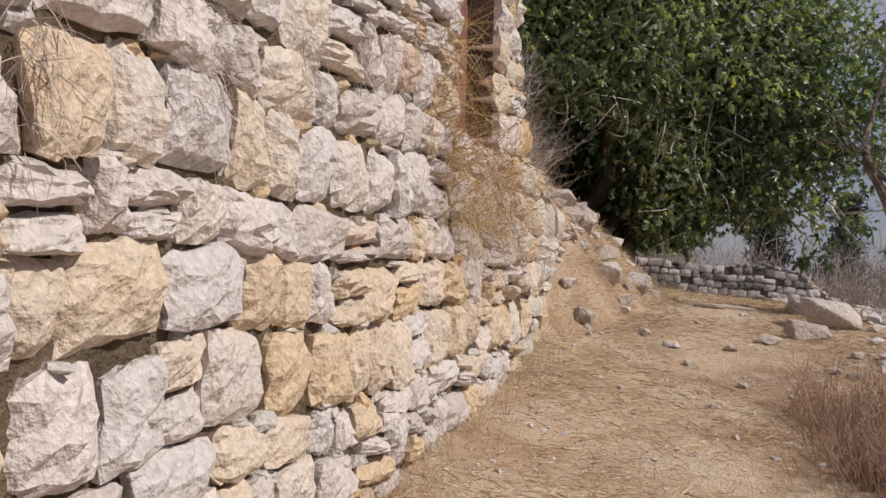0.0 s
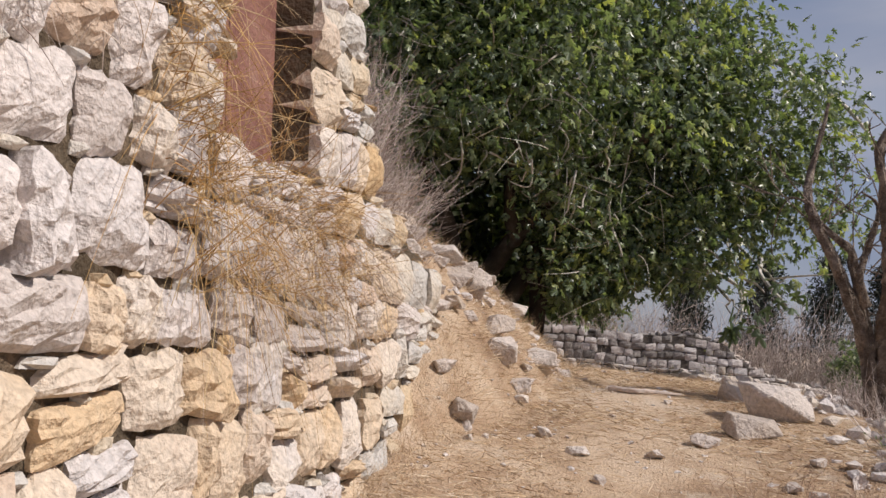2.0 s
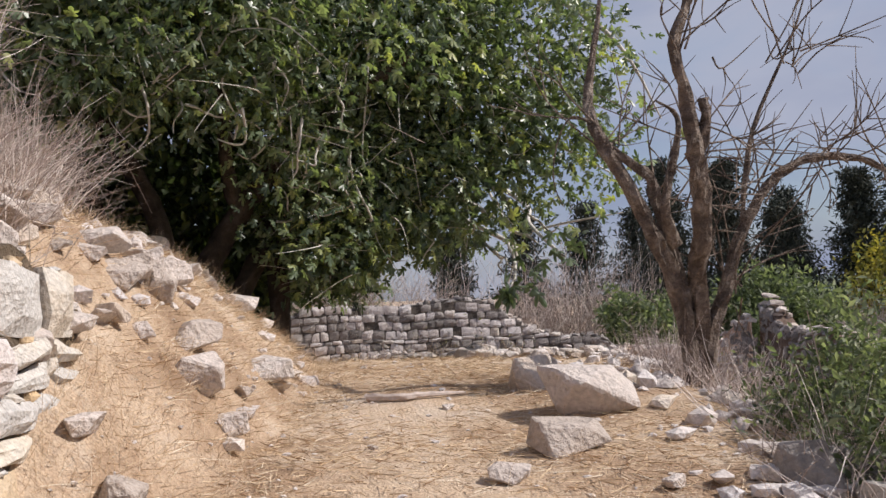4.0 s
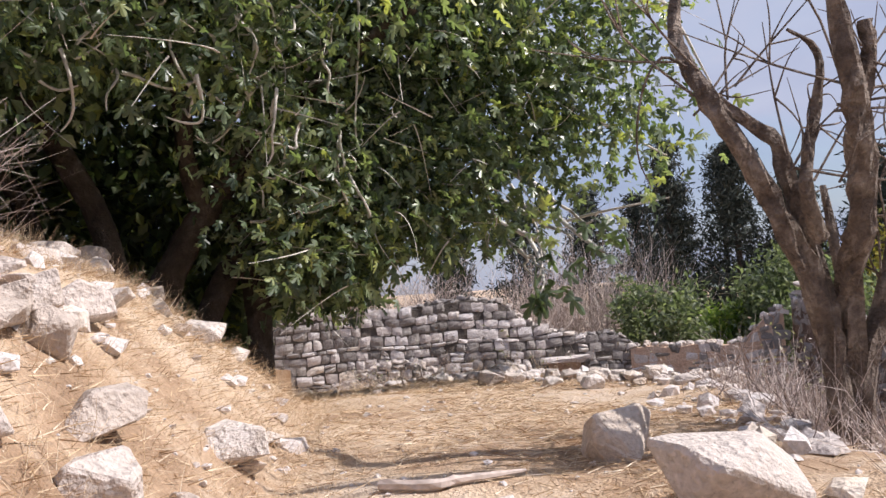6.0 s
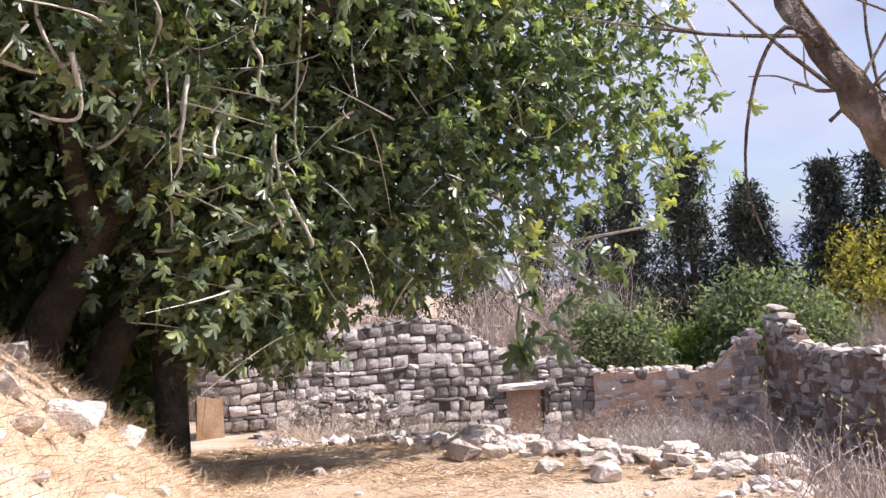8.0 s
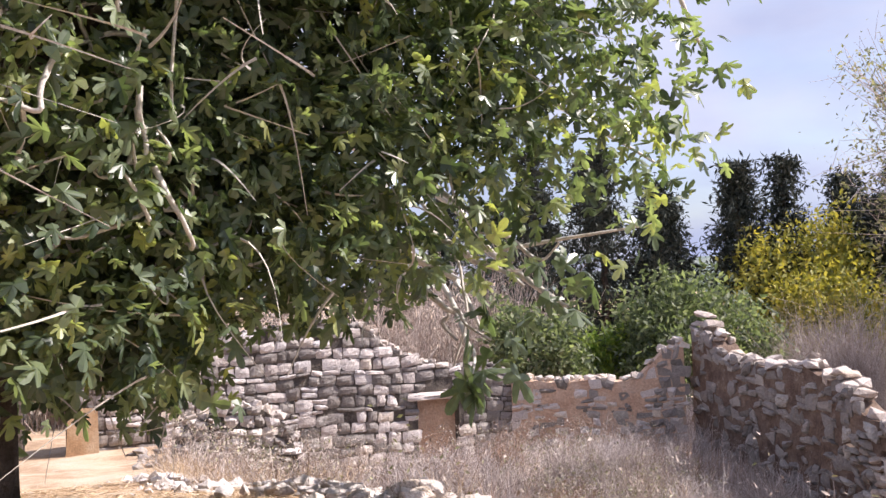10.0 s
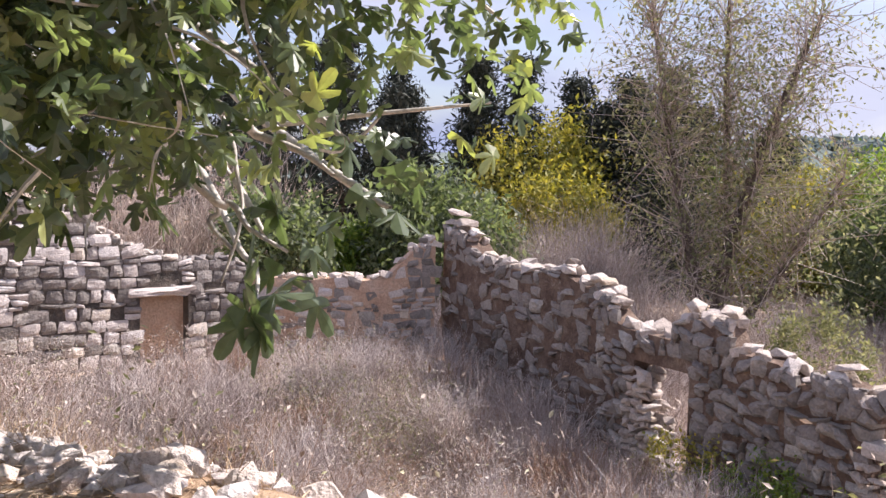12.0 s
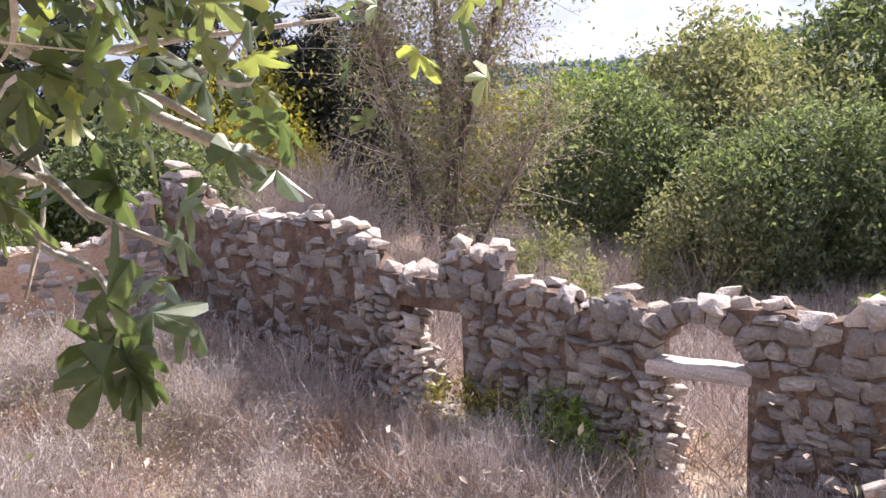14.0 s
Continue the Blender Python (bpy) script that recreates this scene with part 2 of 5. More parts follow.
def stems(base, way, length, bend, width, segs=3, sides=3):
    """Many thin tapering stems at once: flat blades (sides 2) or three-sided twigs."""
    n = len(base)
    s = np.linspace(0, 1, segs + 1)[None, :, None]
    mid = base[:, None] + way[:, None] * length[:, None, None] * s + bend[:, None] * s**2
    side = unit(np.cross(way, unit(rng.normal(size=(n, 3)))))
    other = unit(np.cross(way, side))
    taper = (width[:, None] * (1 - 0.75 * s[..., 0]))[..., None]
    if sides == 2:
        ring = np.stack([mid - side[:, None] * taper, mid + side[:, None] * taper], 2)
    else:
        ring = np.stack([mid + (side[:, None] * math.cos(a) + other[:, None] * math.sin(a)) * taper for a in (0, 2.094, 4.189)], 2)
    k = ring.shape[2]
    verts = ring.reshape(-1, 3)
    idx = np.arange(n * (segs + 1) * k).reshape(n, segs + 1, k)
    pairs = [(0, 1)] if k == 2 else [(0, 1), (1, 2), (2, 0)]
    faces = np.concatenate([np.stack([idx[:, :-1, a], idx[:, :-1, b], idx[:, 1:, b], idx[:, 1:, a]], -1).reshape(-1, 4) for a, b in pairs])
    return verts, faces


HALF_LEAF = [(0.10, 0.02), (0.25, 0.03), (0.31, 0.14), (0.22, 0.23), (0.12, 0.28), (0.27, 0.38), (0.41, 0.57), (0.37, 0.68), (0.22, 0.58), (0.10, 0.50), (0.16, 0.74), (0.11, 0.94)]
FIG_LEAF = [(0, 0)] + HALF_LEAF + [(0, 1.0)] + [(-x, y) for x, y in reversed(HALF_LEAF)] + [(0, 0.36)]
FIG_LEAF = np.array([(x, y, -0.35 * abs(x) - 0.22 * y * y + (0.05 if i == 26 else 0)) for i, (x, y) in enumerate(FIG_LEAF)])
FIG_FACES = np.array([(26, k, (k + 1) % 26) for k in range(26)])
OVAL_LEAF = np.array([(0, 0, 0), (0.22, 0.45, 0.04), (0, 1, -0.05), (-0.22, 0.45, 0.04)])
OVAL_FACES = np.array([(0, 1, 2), (0, 2, 3)])


def leaves(places, size, droop=0.3, shape=FIG_LEAF, faces=FIG_FACES, out=None):
    """Leaves at places, turned at random, hanging a little."""
    n = len(places)
    tip = unit(rng.normal(size=(n, 3)) + (0 if out is None else out) + np.array([0, 0, -droop]))
    up = unit(rng.normal(size=(n, 3)) * 0.8 + np.array([0.35, 0, 1.0]))
    side = unit(np.cross(tip, up))
    up = np.cross(side, tip)
    basis = np.stack([side, tip, up], 1) * size[:, None, None]
    verts = places[:, None] + np.einsum("mk,nkd->nmd", shape, basis)
    idx = faces[None] + (np.arange(n) * len(shape))[:, None, None]
    return verts.reshape(-1, 3), idx.reshape(-1, 3)


def tube(points, radii, sides=7, wobble=0.12):
    """A limb along points with its own thickness at each, knobbly and closed at the ends."""
    pts = np.asarray(points, float)
    # finer along a smooth line
    t = np.linspace(0, len(pts) - 1, (len(pts) - 1) * 4 + 1)
    fine = []
    for x in t:
        i = min(int(x), len(pts) - 2)
        p0, p1, p2, p3 = pts[max(i - 1, 0)], pts[i], pts[i + 1], pts[min(i + 2, len(pts) - 1)]
        u = x - i
        fine.append(0.5 * (2 * p1 + (p2 - p0) * u + (2 * p0 - 5 * p1 + 4 * p2 - p3) * u**2 + (3 * p1 - p0 - 3 * p2 + p3) * u**3))
    fine = np.array(fine)
    rad = np.interp(t, range(len(pts)), radii)
    ahead = unit(np.gradient(fine, axis=0))
    ref = np.array([0.3, 0.9, 0.2]) if abs(ahead[0] @ (0.3, 0.9, 0.2)) < 0.85 else np.array([1.0, 0, 0])
    side = unit(np.cross(ahead, ref))
    other = np.cross(ahead, side)
    a = np.linspace(0, 2 * math.pi, sides, endpoint=False)
    bumps = 1 + wobble * rng.normal(size=(len(fine), sides))
    ring = fine[:, None] + rad[:, None, None] * bumps[..., None] * (side[:, None] * np.cos(a)[None, :, None] + other[:, None] * np.sin(a)[None, :, None])
    verts = ring.reshape(-1, 3)
    idx = np.arange(len(verts)).reshape(len(fine), sides)
    nxt = np.roll(idx, -1, 1)
    faces = np.stack([idx[:-1], nxt[:-1], nxt[1:], idx[1:]], -1).reshape(-1, 4)
    end = np.array([fine[-1] + ahead[-1] * rad[-1]])
    cap = np.stack([idx[-1], nxt[-1], np.full(sides, len(verts)), np.full(sides, len(verts))], -1)[:, :3]
    cap4 = np.stack([cap[:, 0], cap[:, 1], cap[:, 2], cap[:, 2]], -1)
    return np.concatenate([verts, end]), np.concatenate([faces, cap4[:0]])


def rock(size, seed):
    """An angular broken block: the hull of a few scattered points with worn edges."""
    bm = bmesh.new()
    r = random.Random(seed)
    for _ in range(15):
        p = Vector((r.uniform(-1, 1), r.uniform(-1, 1), r.uniform(-1, 1)))
        m = max(abs(p.x), abs(p.y), abs(p.z))
        p = p / m * r.uniform(0.82, 1.0) * 0.8
        bm.verts.new((p.x * size[0], p.y * size[1], p.z * size[2]))
    out = bmesh.ops.convex_hull(bm, input=bm.verts)
    bmesh.ops.delete(bm, geom=[v for v in bm.verts if not v.link_faces], context="VERTS")
    bmesh.ops.dissolve_limit(bm, angle_limit=0.25, verts=bm.verts, edges=bm.edges)
    bmesh.ops.bevel(bm, geom=list(bm.edges), offset=0.045, segments=1, profile=0.5, affect="EDGES", clamp_overlap=True)
    bmesh.ops.triangulate(bm, faces=bm.faces)
    for v in bm.verts:
        v.co *= 1 + 0.16 * noise.noise(v.co * 2.3 + Vector((seed * 3.1, 0, 0)))
    return bm


def bm_mesh(name, bm, mat):
    me = bpy.data.meshes.new(name)
    bm.to_mesh(me)
    bm.free()
    me.materials.append(mat)
    return me


# ---- the lie of the land ----
def smooth(a, b, x):
    t = np.clip((x - a) / (b - a), 0, 1)
    return t * t * (3 - 2 * t)


EDGE_Y = [-8, 4, 6, 8, 10.5, 13, 14.6, 15.5, 16.6, 17.6, 19.6, 22, 27, 31]
EDGE_X = [2.6, 2.4, 2.6, 3.0, 3.7, 4.0, 4.6, 5.0, 4.4, 4.0, 3.3, 2.6, 2.6, 3.0]


def land(x, y):
    """The height of the ground."""
    x, y = np.asarray(x, float), np.asarray(y, float)
    path = np.interp(y, [-12, 0, 3, 5, 7.6, 8.7, 10, 12, 14, 16, 18, 20, 24, 30, 60, 300], [-0.1, -0.03, 0.02, 0.06, 0.34, 0.50, 0.70, 0.90, 0.95, 0.97, 0.86, 0.62, 0.0, -0.7, -2.0, -3.0])
    foot = np.interp(y, [8, 9.3, 9.8, 10.5, 11.5, 13, 14, 16, 19, 22, 26, 30], [-0.6, 0.05, 0.42, 0.72, 1.0, 1.25, 1.35, 1.5, 1.3, 0.8, -0.5, -2])
    run = np.maximum(foot - x, 0)
    steep = np.interp(y, [9.5, 11, 13, 16, 20], [1.05, 1.1, 1.0, 0.85, 0.6])
    bank = np.where(run < 1.25, steep * run, steep * 1.25 + 0.45 * (run - 1.25)) * smooth(8.2, 9.8, y)
    bank = np.minimum(bank, 3.6) * (1 - smooth(20, 27, y))
    off = x - np.interp(y, EDGE_Y, EDGE_X)
    low = np.interp(y, [4, 9, 13, 17, 24, 27, 30, 60], [-0.9, -1.3, -2.2, -2.8, -2.8, -2.1, -1.6, -2.3])
    wide = np.interp(y, [4, 12, 15, 18, 30], [4.5, 4.2, 3.4, 3.6, 4.6])
    fall = smooth(0, 1, off / wide)
    h = (path + bank) * (1 - fall) + low * fall
    h = h - 1.3 * smooth(14.5, 26, x) * smooth(8, 14, y) * (1 - smooth(36, 50, y))
    far = smooth(30, 120, np.hypot(x - 5, y - 18))
    h = h * (1 - far) + far * (-6.0)
    for f, a in ((0.55, 0.06), (1.7, 0.03), (4.3, 0.012)):
        h = h + a * np.sin(f * x + 1.3 * np.sin(f * 0.7 * y)) * np.sin(f * y * 1.1 + 0.8 * np.sin(f * 0.9 * x))
    return h


def lines(parts):
    return np.unique(np.concatenate([np.linspace(a, b, n) for a, b, n in parts]).round(4))


gx = lines([(-3000, -200, 8), (-200, -20, 10), (-20, -4, 14), (-4, 7, 110), (7, 16, 46), (16, 60, 28), (60, 300, 10), (300, 3000, 8)])
gy = lines([(-3000, -200, 8), (-200, -12, 10), (-12, 0, 14), (0, 24, 220), (24, 36, 50), (36, 80, 24), (80, 300, 10), (300, 3000, 8)])
GX, GY = np.meshgrid(gx, gy)
gv = np.stack([GX, GY, land(GX, GY)], -1).reshape(-1, 3)
gi = np.arange(len(gv)).reshape(len(gy), len(gx))
gf = np.stack([gi[:-1, :-1], gi[:-1, 1:], gi[1:, 1:], gi[1:, :-1]], -1).reshape(-1, 4)
ground = tagged(new("ground", mesh_from("ground", gv, gf, M_GROUND, True)), "uneven straw-covered earth path between ruined stone walls", "ground", kind="structure")

# ---- stone walls ----


def cut_stone(corners, face, depth, back, n=5, seed=0, bulge=0.25):
    """One rough building stone filling a four-cornered patch of a wall's face: corners (u, v), bulging front, sides running back into the wall."""
    c = np.asarray(corners, float)
    a = np.linspace(-1, 1, n + 1)
    A, B = np.meshgrid(a, a)
    # round the outline
    k = 0.05
    S = A * (1 - k * B**4)
    T = B * (1 - k * A**4)
    u = ((1 - S) * (1 - T) * c[0, 0] + (1 + S) * (1 - T) * c[1, 0] + (1 + S) * (1 + T) * c[2, 0] + (1 - S) * (1 + T) * c[3, 0]) / 4
    v = ((1 - S) * (1 - T) * c[0, 1] + (1 + S) * (1 - T) * c[1, 1] + (1 + S) * (1 + T) * c[2, 1] + (1 - S) * (1 + T) * c[3, 1]) / 4
    r = np.random.default_rng(seed)
    edge = np.maximum(np.abs(A), np.abs(B))
    facets = np.min([1 + c0 + c1 * A + c2 * B for c0, c1, c2 in zip(r.uniform(-0.05, 0.3, 4), r.normal(0, 0.44, 4), r.normal(0, 0.44, 4))], 0)
    w = depth * (facets - bulge * edge**7) + depth * 0.13 * r.normal(size=A.shape)
    span = min(np.ptp(c[:, 0]), np.ptp(c[:, 1]))
    u = u + r.normal(size=u.shape) * span * 0.022
    v = v + r.normal(size=v.shape) * span * 0.022
    w[edge > 0.99] -= depth * 0.25
    m = n + 1
    idx = np.arange(m * m).reshape(m, m)
    rim = np.concatenate([idx[0, :-1], idx[:-1, -1], idx[-1, :0:-1], idx[:0:-1, 0]])
    uu, vv, ww = u.ravel(), v.ravel(), w.ravel()
    cu, cv = uu.mean(), vv.mean()
    uu = np.concatenate([uu, cu + (uu[rim] - cu) * 0.93])
    vv = np.concatenate([vv, cv + (vv[rim] - cv) * 0.93])
    ww = np.concatenate([ww, np.full(len(rim), -back)])
    q = np.stack([idx[:-1, :-1], idx[:-1, 1:], idx[1:, 1:], idx[1:, :-1]], -1).reshape(-1, 4)
    b = m * m + np.arange(len(rim))
    side = np.stack([np.roll(rim, -1), rim, b, np.roll(b, -1)], -1)
    return face(uu, vv, ww), np.concatenate([q, side])


def course_patches(u0, u1, v0, top, heights, widths, r, holes=(), jitter=0.03, gap=0.008, split=lambda u: 0.10):
    """Four-cornered patches that fill a wall's face course by course, under its ragged top and round its openings."""
    made = []
    v = v0
    wild = jitter * 0.55
    while v < max(top(u) for u in np.linspace(u0, u1, 40)):
        h = r.uniform(*heights)
        if r.random() < 0.16:
            h *= 0.45
        u = u0 - r.uniform(0, 0.2)
        while u < u1:
            w = r.uniform(*widths) * (0.75 if h < 0.6 * heights[0] else 1)
            mid = u + w / 2
            vm = v + h / 2 + 0.03 * math.sin(2.1 * u + v)
            inside = any(a - 0.09 < mid < b + 0.09 and c - 0.07 < vm < d + 0.09 for a, b, c, d in holes)
            if mid < u1 and v + h * 0.6 < top(mid) and not inside:
                j = jitter * min(1.0, h / 0.2)
                wav = [0.03 * math.sin(2.1 * x + v) + r.uniform(-wild, wild) for x in (u, u + w)]
                q = [(u + gap + r.uniform(-j, j) * 0.6, v + gap + wav[0] + r.uniform(-j, j) * 0.5), (u + w - gap + r.uniform(-j, j) * 0.6, v + gap + wav[1] + r.uniform(-j, j) * 0.5),
                     (u + w - gap + r.uniform(-j, j), v + h - gap + wav[1] + r.uniform(-j, j)), (u + gap + r.uniform(-j, j), v + h - gap + wav[0] + r.uniform(-j, j))]
                if r.random() < split(u) and h > 0.18:
                    f0, f1 = r.uniform(0.35, 0.65), r.uniform(0.35, 0.65)
                    m0 = [(q[0][k] * f0 + q[3][k] * (1 - f0)) for k in (0, 1)]
                    m1 = [(q[1][k] * f1 + q[2][k] * (1 - f1)) for k in (0, 1)]
                    made.append([q[0], q[1], (m1[0], m1[1] - gap), (m0[0], m0[1] - gap)])
                    made.append([(m0[0], m0[1] + gap), (m1[0], m1[1] + gap), q[2], q[3]])
                else:
                    made.append(q)
            u += w
        v += h
    return made


def chinks(patches, r, share, size):
    """Small wedging stones where the corners of larger ones meet."""
    out = []
    for q in patches:
        if r.random() < share:
            u, v = q[3] if r.random() < 0.5 else ((q[2][0] + q[3][0]) / 2, (q[2][1] + q[3][1]) / 2)
            a, b = r.uniform(*size), r.uniform(*size) * 0.55
            out.append([(u - a, v - b + r.uniform(-0.01, 0.01)), (u + a, v - b), (u + a * r.uniform(0.6, 1), v + b), (u - a * r.uniform(0.6, 1), v + b)])
    return out


def core(name, u0, u1, low, top, face, thick, holes, mat, step=0.15, drop=0.06):
    """The wall's rubble core: a thick slab behind the stones with openings through it."""
    us = np.unique(np.concatenate([np.arange(u0, u1, step), [u1], *[[a, b] for a, b, _, _ in holes]]).round(3))
    vs, fs = [], []

    def box(ua, ub, va0, va1, vb0, vb1):
        n = len(vs)
        w0, w1 = -drop * 0.0 - 0.015, -thick
        for u, p, q in ((ua, va0, va1), (ub, vb0, vb1)):
            for w in (w0, w1):
                vs.append((u, p, w))
                vs.append((u, q, w))
        # 0 a low front, 1 a top front, 2 a low back, 3 a top back, 4.. same at b
        fs.extend([(n, n + 4, n + 5, n + 1), (n + 2, n + 3, n + 7, n + 6), (n + 1, n + 5, n + 7, n + 3), (n, n + 2, n + 6, n + 4), (n, n + 1, n + 3, n + 2), (n + 4, n + 6, n + 7, n + 5)])

    for ua, ub in zip(us[:-1], us[1:]):
        mid = (ua + ub) / 2
        cuts = sorted((c, d) for a, b, c, d in holes if a <= mid <= b)
        ta, tb = top(ua) - drop, top(ub) - drop
        start = (low, low)
        for c, d in cuts:
            if c > start[0]:
                box(ua, ub, start[0], min(c, ta), start[1], min(c, tb))
            start = (d, d)
        if start[0] < min(ta, tb):
            box(ua, ub, start[0], ta, start[1], tb)
    v = np.array(vs)
    return mesh_from(name, face(v[:, 0], v[:, 1], v[:, 2]), fs, mat)


def face_of(origin, along, out, batter=0.0, level=0.0):
    o, a, n = np.array(origin, float), np.array(along, float), np.array(out, float)

    def face(u, v, w):
        u, v, w = np.asarray(u, float), np.asarray(v, float), np.asarray(w, float)
        return o + u[:, None] * a + (w - batter * (v - level))[:, None] * n + v[:, None] * np.array([0, 0, 1.0])

    return face


def build_wall(name, label, face, u0, u1, low, top, thick, mats, core_mat, heights, widths, seed, holes=(), depth=(0.03, 0.07), n=4, near=None, chink=0.35, bits=None, jitter=0.03, skip=lambda q, r: False, sink=lambda q: 0.0, split=lambda u: 0.10):
    """A rubble wall: core, single stones nearest the path, the rest joined, wedging chips and rough stones along the top."""
    r = random.Random(seed)
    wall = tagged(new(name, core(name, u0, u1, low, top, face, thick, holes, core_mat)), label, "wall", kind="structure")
    patches = course_patches(u0, u1, low, top, heights, widths, r, holes, jitter, split=split)
    patches = [q for q in patches if not skip(q, r)]
    if near:
        patches.sort(key=lambda q: near(q[0][0], q[0][1]))
    rest = []
    for k, q in enumerate(patches):
        pv, pf = cut_stone(q, face, r.uniform(*depth) - sink(q), 0.10, n if k < 300 else 3, seed * 1000 + k)
        if k < 300:
            part("stone", mesh_from("stone", pv, pf, mats(q, r)), wall)
        else:
            rest.append((pv, pf))
    small = [cut_stone(q, face, r.uniform(*depth) * 0.75, 0.06, 2, seed * 1000 + 5000 + k) for k, q in enumerate(chinks(patches, r, chink, (0.03, 0.075)))]
    if rest:
        ob = part("stones", mesh_from("stones", *joined(rest), bits), wall, "rough limestone rubble courses")
        tagged(ob, kind="stuff")
    if small:
        ob = part("chips", mesh_from("chips", *joined(small), bits), wall, "small wedging stones in the joints")
        tagged(ob, kind="stuff")
    return wall


ROCKS = []
for k in range(14):
    r0 = random.Random(90 + k)
    ROCKS.append(bm_mesh("rock", rock((1, r0.uniform(0.6, 0.95), r0.uniform(0.45, 0.75)), k), M_ROCK))
ROCKS_AGED_SHADED = [me.copy() for me in ROCKS]
for me in ROCKS_AGED_SHADED:
    me.materials[0] = M_AGED_SHADED


def boulder(x, y, size, turn=0, tilt=0, sink=0.25, kind=0, z=None, label="rough pale limestone rock lying on dry grass", group="", name="rock", meshes=ROCKS, flat=1.0):
    ob = new(name, meshes[kind % len(meshes)])
    zz = float(land(x, y)) if z is None else z
    ob.matrix_world = Matrix.LocRotScale((x, y, zz + size * flat * (0.6 - sink)), Euler((radians(tilt), radians(tilt * 0.6), radians(turn))), (size, size, size * flat))
    return tagged(ob, label, "rock", group)


def capping(wall, face, u0, u1, top, seed, sizes, step, meshes, thick):
    """Loose stones lying along the broken top of a wall, as its pieces."""
    r = random.Random(seed)
    u = u0
    while u < u1:
        s = r.uniform(*sizes)
        for w in ([-thick * 0.25, -thick * 0.75] if thick > 0.4 else [-thick * 0.5]):
            p = face(np.array([u + r.uniform(-0.05, 0.05)]), np.array([top(u) - s * 0.25 + r.uniform(0, s * 0.3)]), np.array([w + r.uniform(-0.05, 0.05)]))[0]
            ob = part("stone", r.choice(meshes), wall)
            ob.matrix_world = Matrix.LocRotScale(Vector(p), Euler((r.uniform(-0.3, 0.3), r.uniform(-0.3, 0.3), r.uniform(0, 6))), (s, s * r.uniform(0.7, 1), s * r.uniform(0.75, 1.1)))
        u += s * step


# the tall wall along the path
west_face = face_of((-1.67, 0, 0), (0.1628, 0.9867, 0), (0.9867, -0.1628, 0), 0.08, 0.9)
WEST_U = [-3, 7.9, 8.25, 8.4, 8.55, 9.3, 9.9, 10.6, 11.2]
WEST_Z = [4.3, 4.3, 3.3, 2.5, 2.25, 2.15, 1.95, 1.65, 1.35]
west_top = lambda u: float(np.interp(u, WEST_U, WEST_Z)) + 0.06 * math.sin(9 * u) * (u > 7.8)
DOOR = (6.28, 7.40, 2.12, 5.0)


def west_mats(q, r):
    u, v = q[0]
    low = 1.12 + 0.08 * math.sin(1.3 * u)
    warm = (0.30 if v < 0.45 else 0.66) if v < low else (0.5 if u > 5.6 and v > 2.1 else 0.25 if u > 7.6 else 0.05)
    return M_OCHRE if r.random() < warm else M_GREY


wall_west = build_wall("wall_west", "tall dry-laid wall of pale grey and ochre limestone", west_face, 0.4, 11.1, -0.35, west_top, 0.65, west_mats, M_CORE, (0.20, 0.36), (0.18, 0.56), 3,
                       holes=[DOOR], depth=(0.045, 0.085), n=7, near=lambda u, v: abs(u - 5.0) * 0.8 + abs(v - 1.3), chink=0.8, bits=M_MIXED_BITS, jitter=0.036, split=lambda u: 0.14 if u < 4 else 0.30)
capping(wall_west, west_face, 8.3, 11.1, west_top, 5, (0.10, 0.2), 1.3, ROCKS, 0.6)
back_wall = tagged(new("wall_west_rear", mesh_from("wall_west_rear", west_face(np.array([-6, 0.4, 0.4, -6, -6, 0.4, 0.4, -6]), np.array([-0.4, -0.4, 4.3, 4.3, -0.4, -0.4, 4.3, 4.3]), np.array([0, 0, 0, 0, -0.6, -0.6, -0.6, -0.6])),
                   [(0, 1, 2, 3), (5, 4, 7, 6), (3, 2, 6, 7), (4, 0, 3, 7), (1, 5, 6, 2)], M_CORE)), "plain rear stretch of the old wall", "wall", kind="structure")

# the blocked doorway in it: red shutter, dressed jambs
door = tagged(new("door_1"), "faded red shutter closing an old doorway in the stone wall", "door", kind="structure")
for k, (a, b) in enumerate(((6.2, 6.84), (6.85, 7.46))):
    us, vs = np.array([a, b, b, a] * 2), np.array([2.1, 2.1, 4.2, 4.2] * 2)
    part("shutter_panel", mesh_from("shutter_panel", west_face(us, vs, np.array([-0.22] * 4 + [-0.27] * 4)), [(0, 1, 2, 3), (5, 4, 7, 6), (3, 2, 6, 7), (4, 5, 1, 0), (4, 0, 3, 7), (1, 5, 6, 2)], M_SHUTTER), door)
r = random.Random(12)
for ua, ub in ((7.40, 7.78), (5.96, 6.28)):
    v = 2.12
    k = 0
    while v < 4.1:
        h = r.uniform(0.26, 0.36)
        q = [(ua, v + 0.006), (ub, v + 0.006), (ub, v + h - 0.006), (ua, v + h - 0.006)]
        pv, pf = cut_stone(q, west_face, 0.075, 0.36, 5, 7000 + k + int(ua * 10), 0.12)
        part("jamb_stone", mesh_from("jamb_stone", pv, pf, M_OCHRE if r.random() < 0.6 else M_GREY), door, "squared ochre jamb block")
        v += h
        k += 1

# the long wall across the courtyard, with its arch
east_face = face_of((13.6 - 0.11 * 19.0, 0, 0), (0.1093, 0.994, 0), (-0.994, 0.1093, 0), 0.0, 0)


def east_x(y):
    return 13.6 + 0.11 * (y - 19.0)


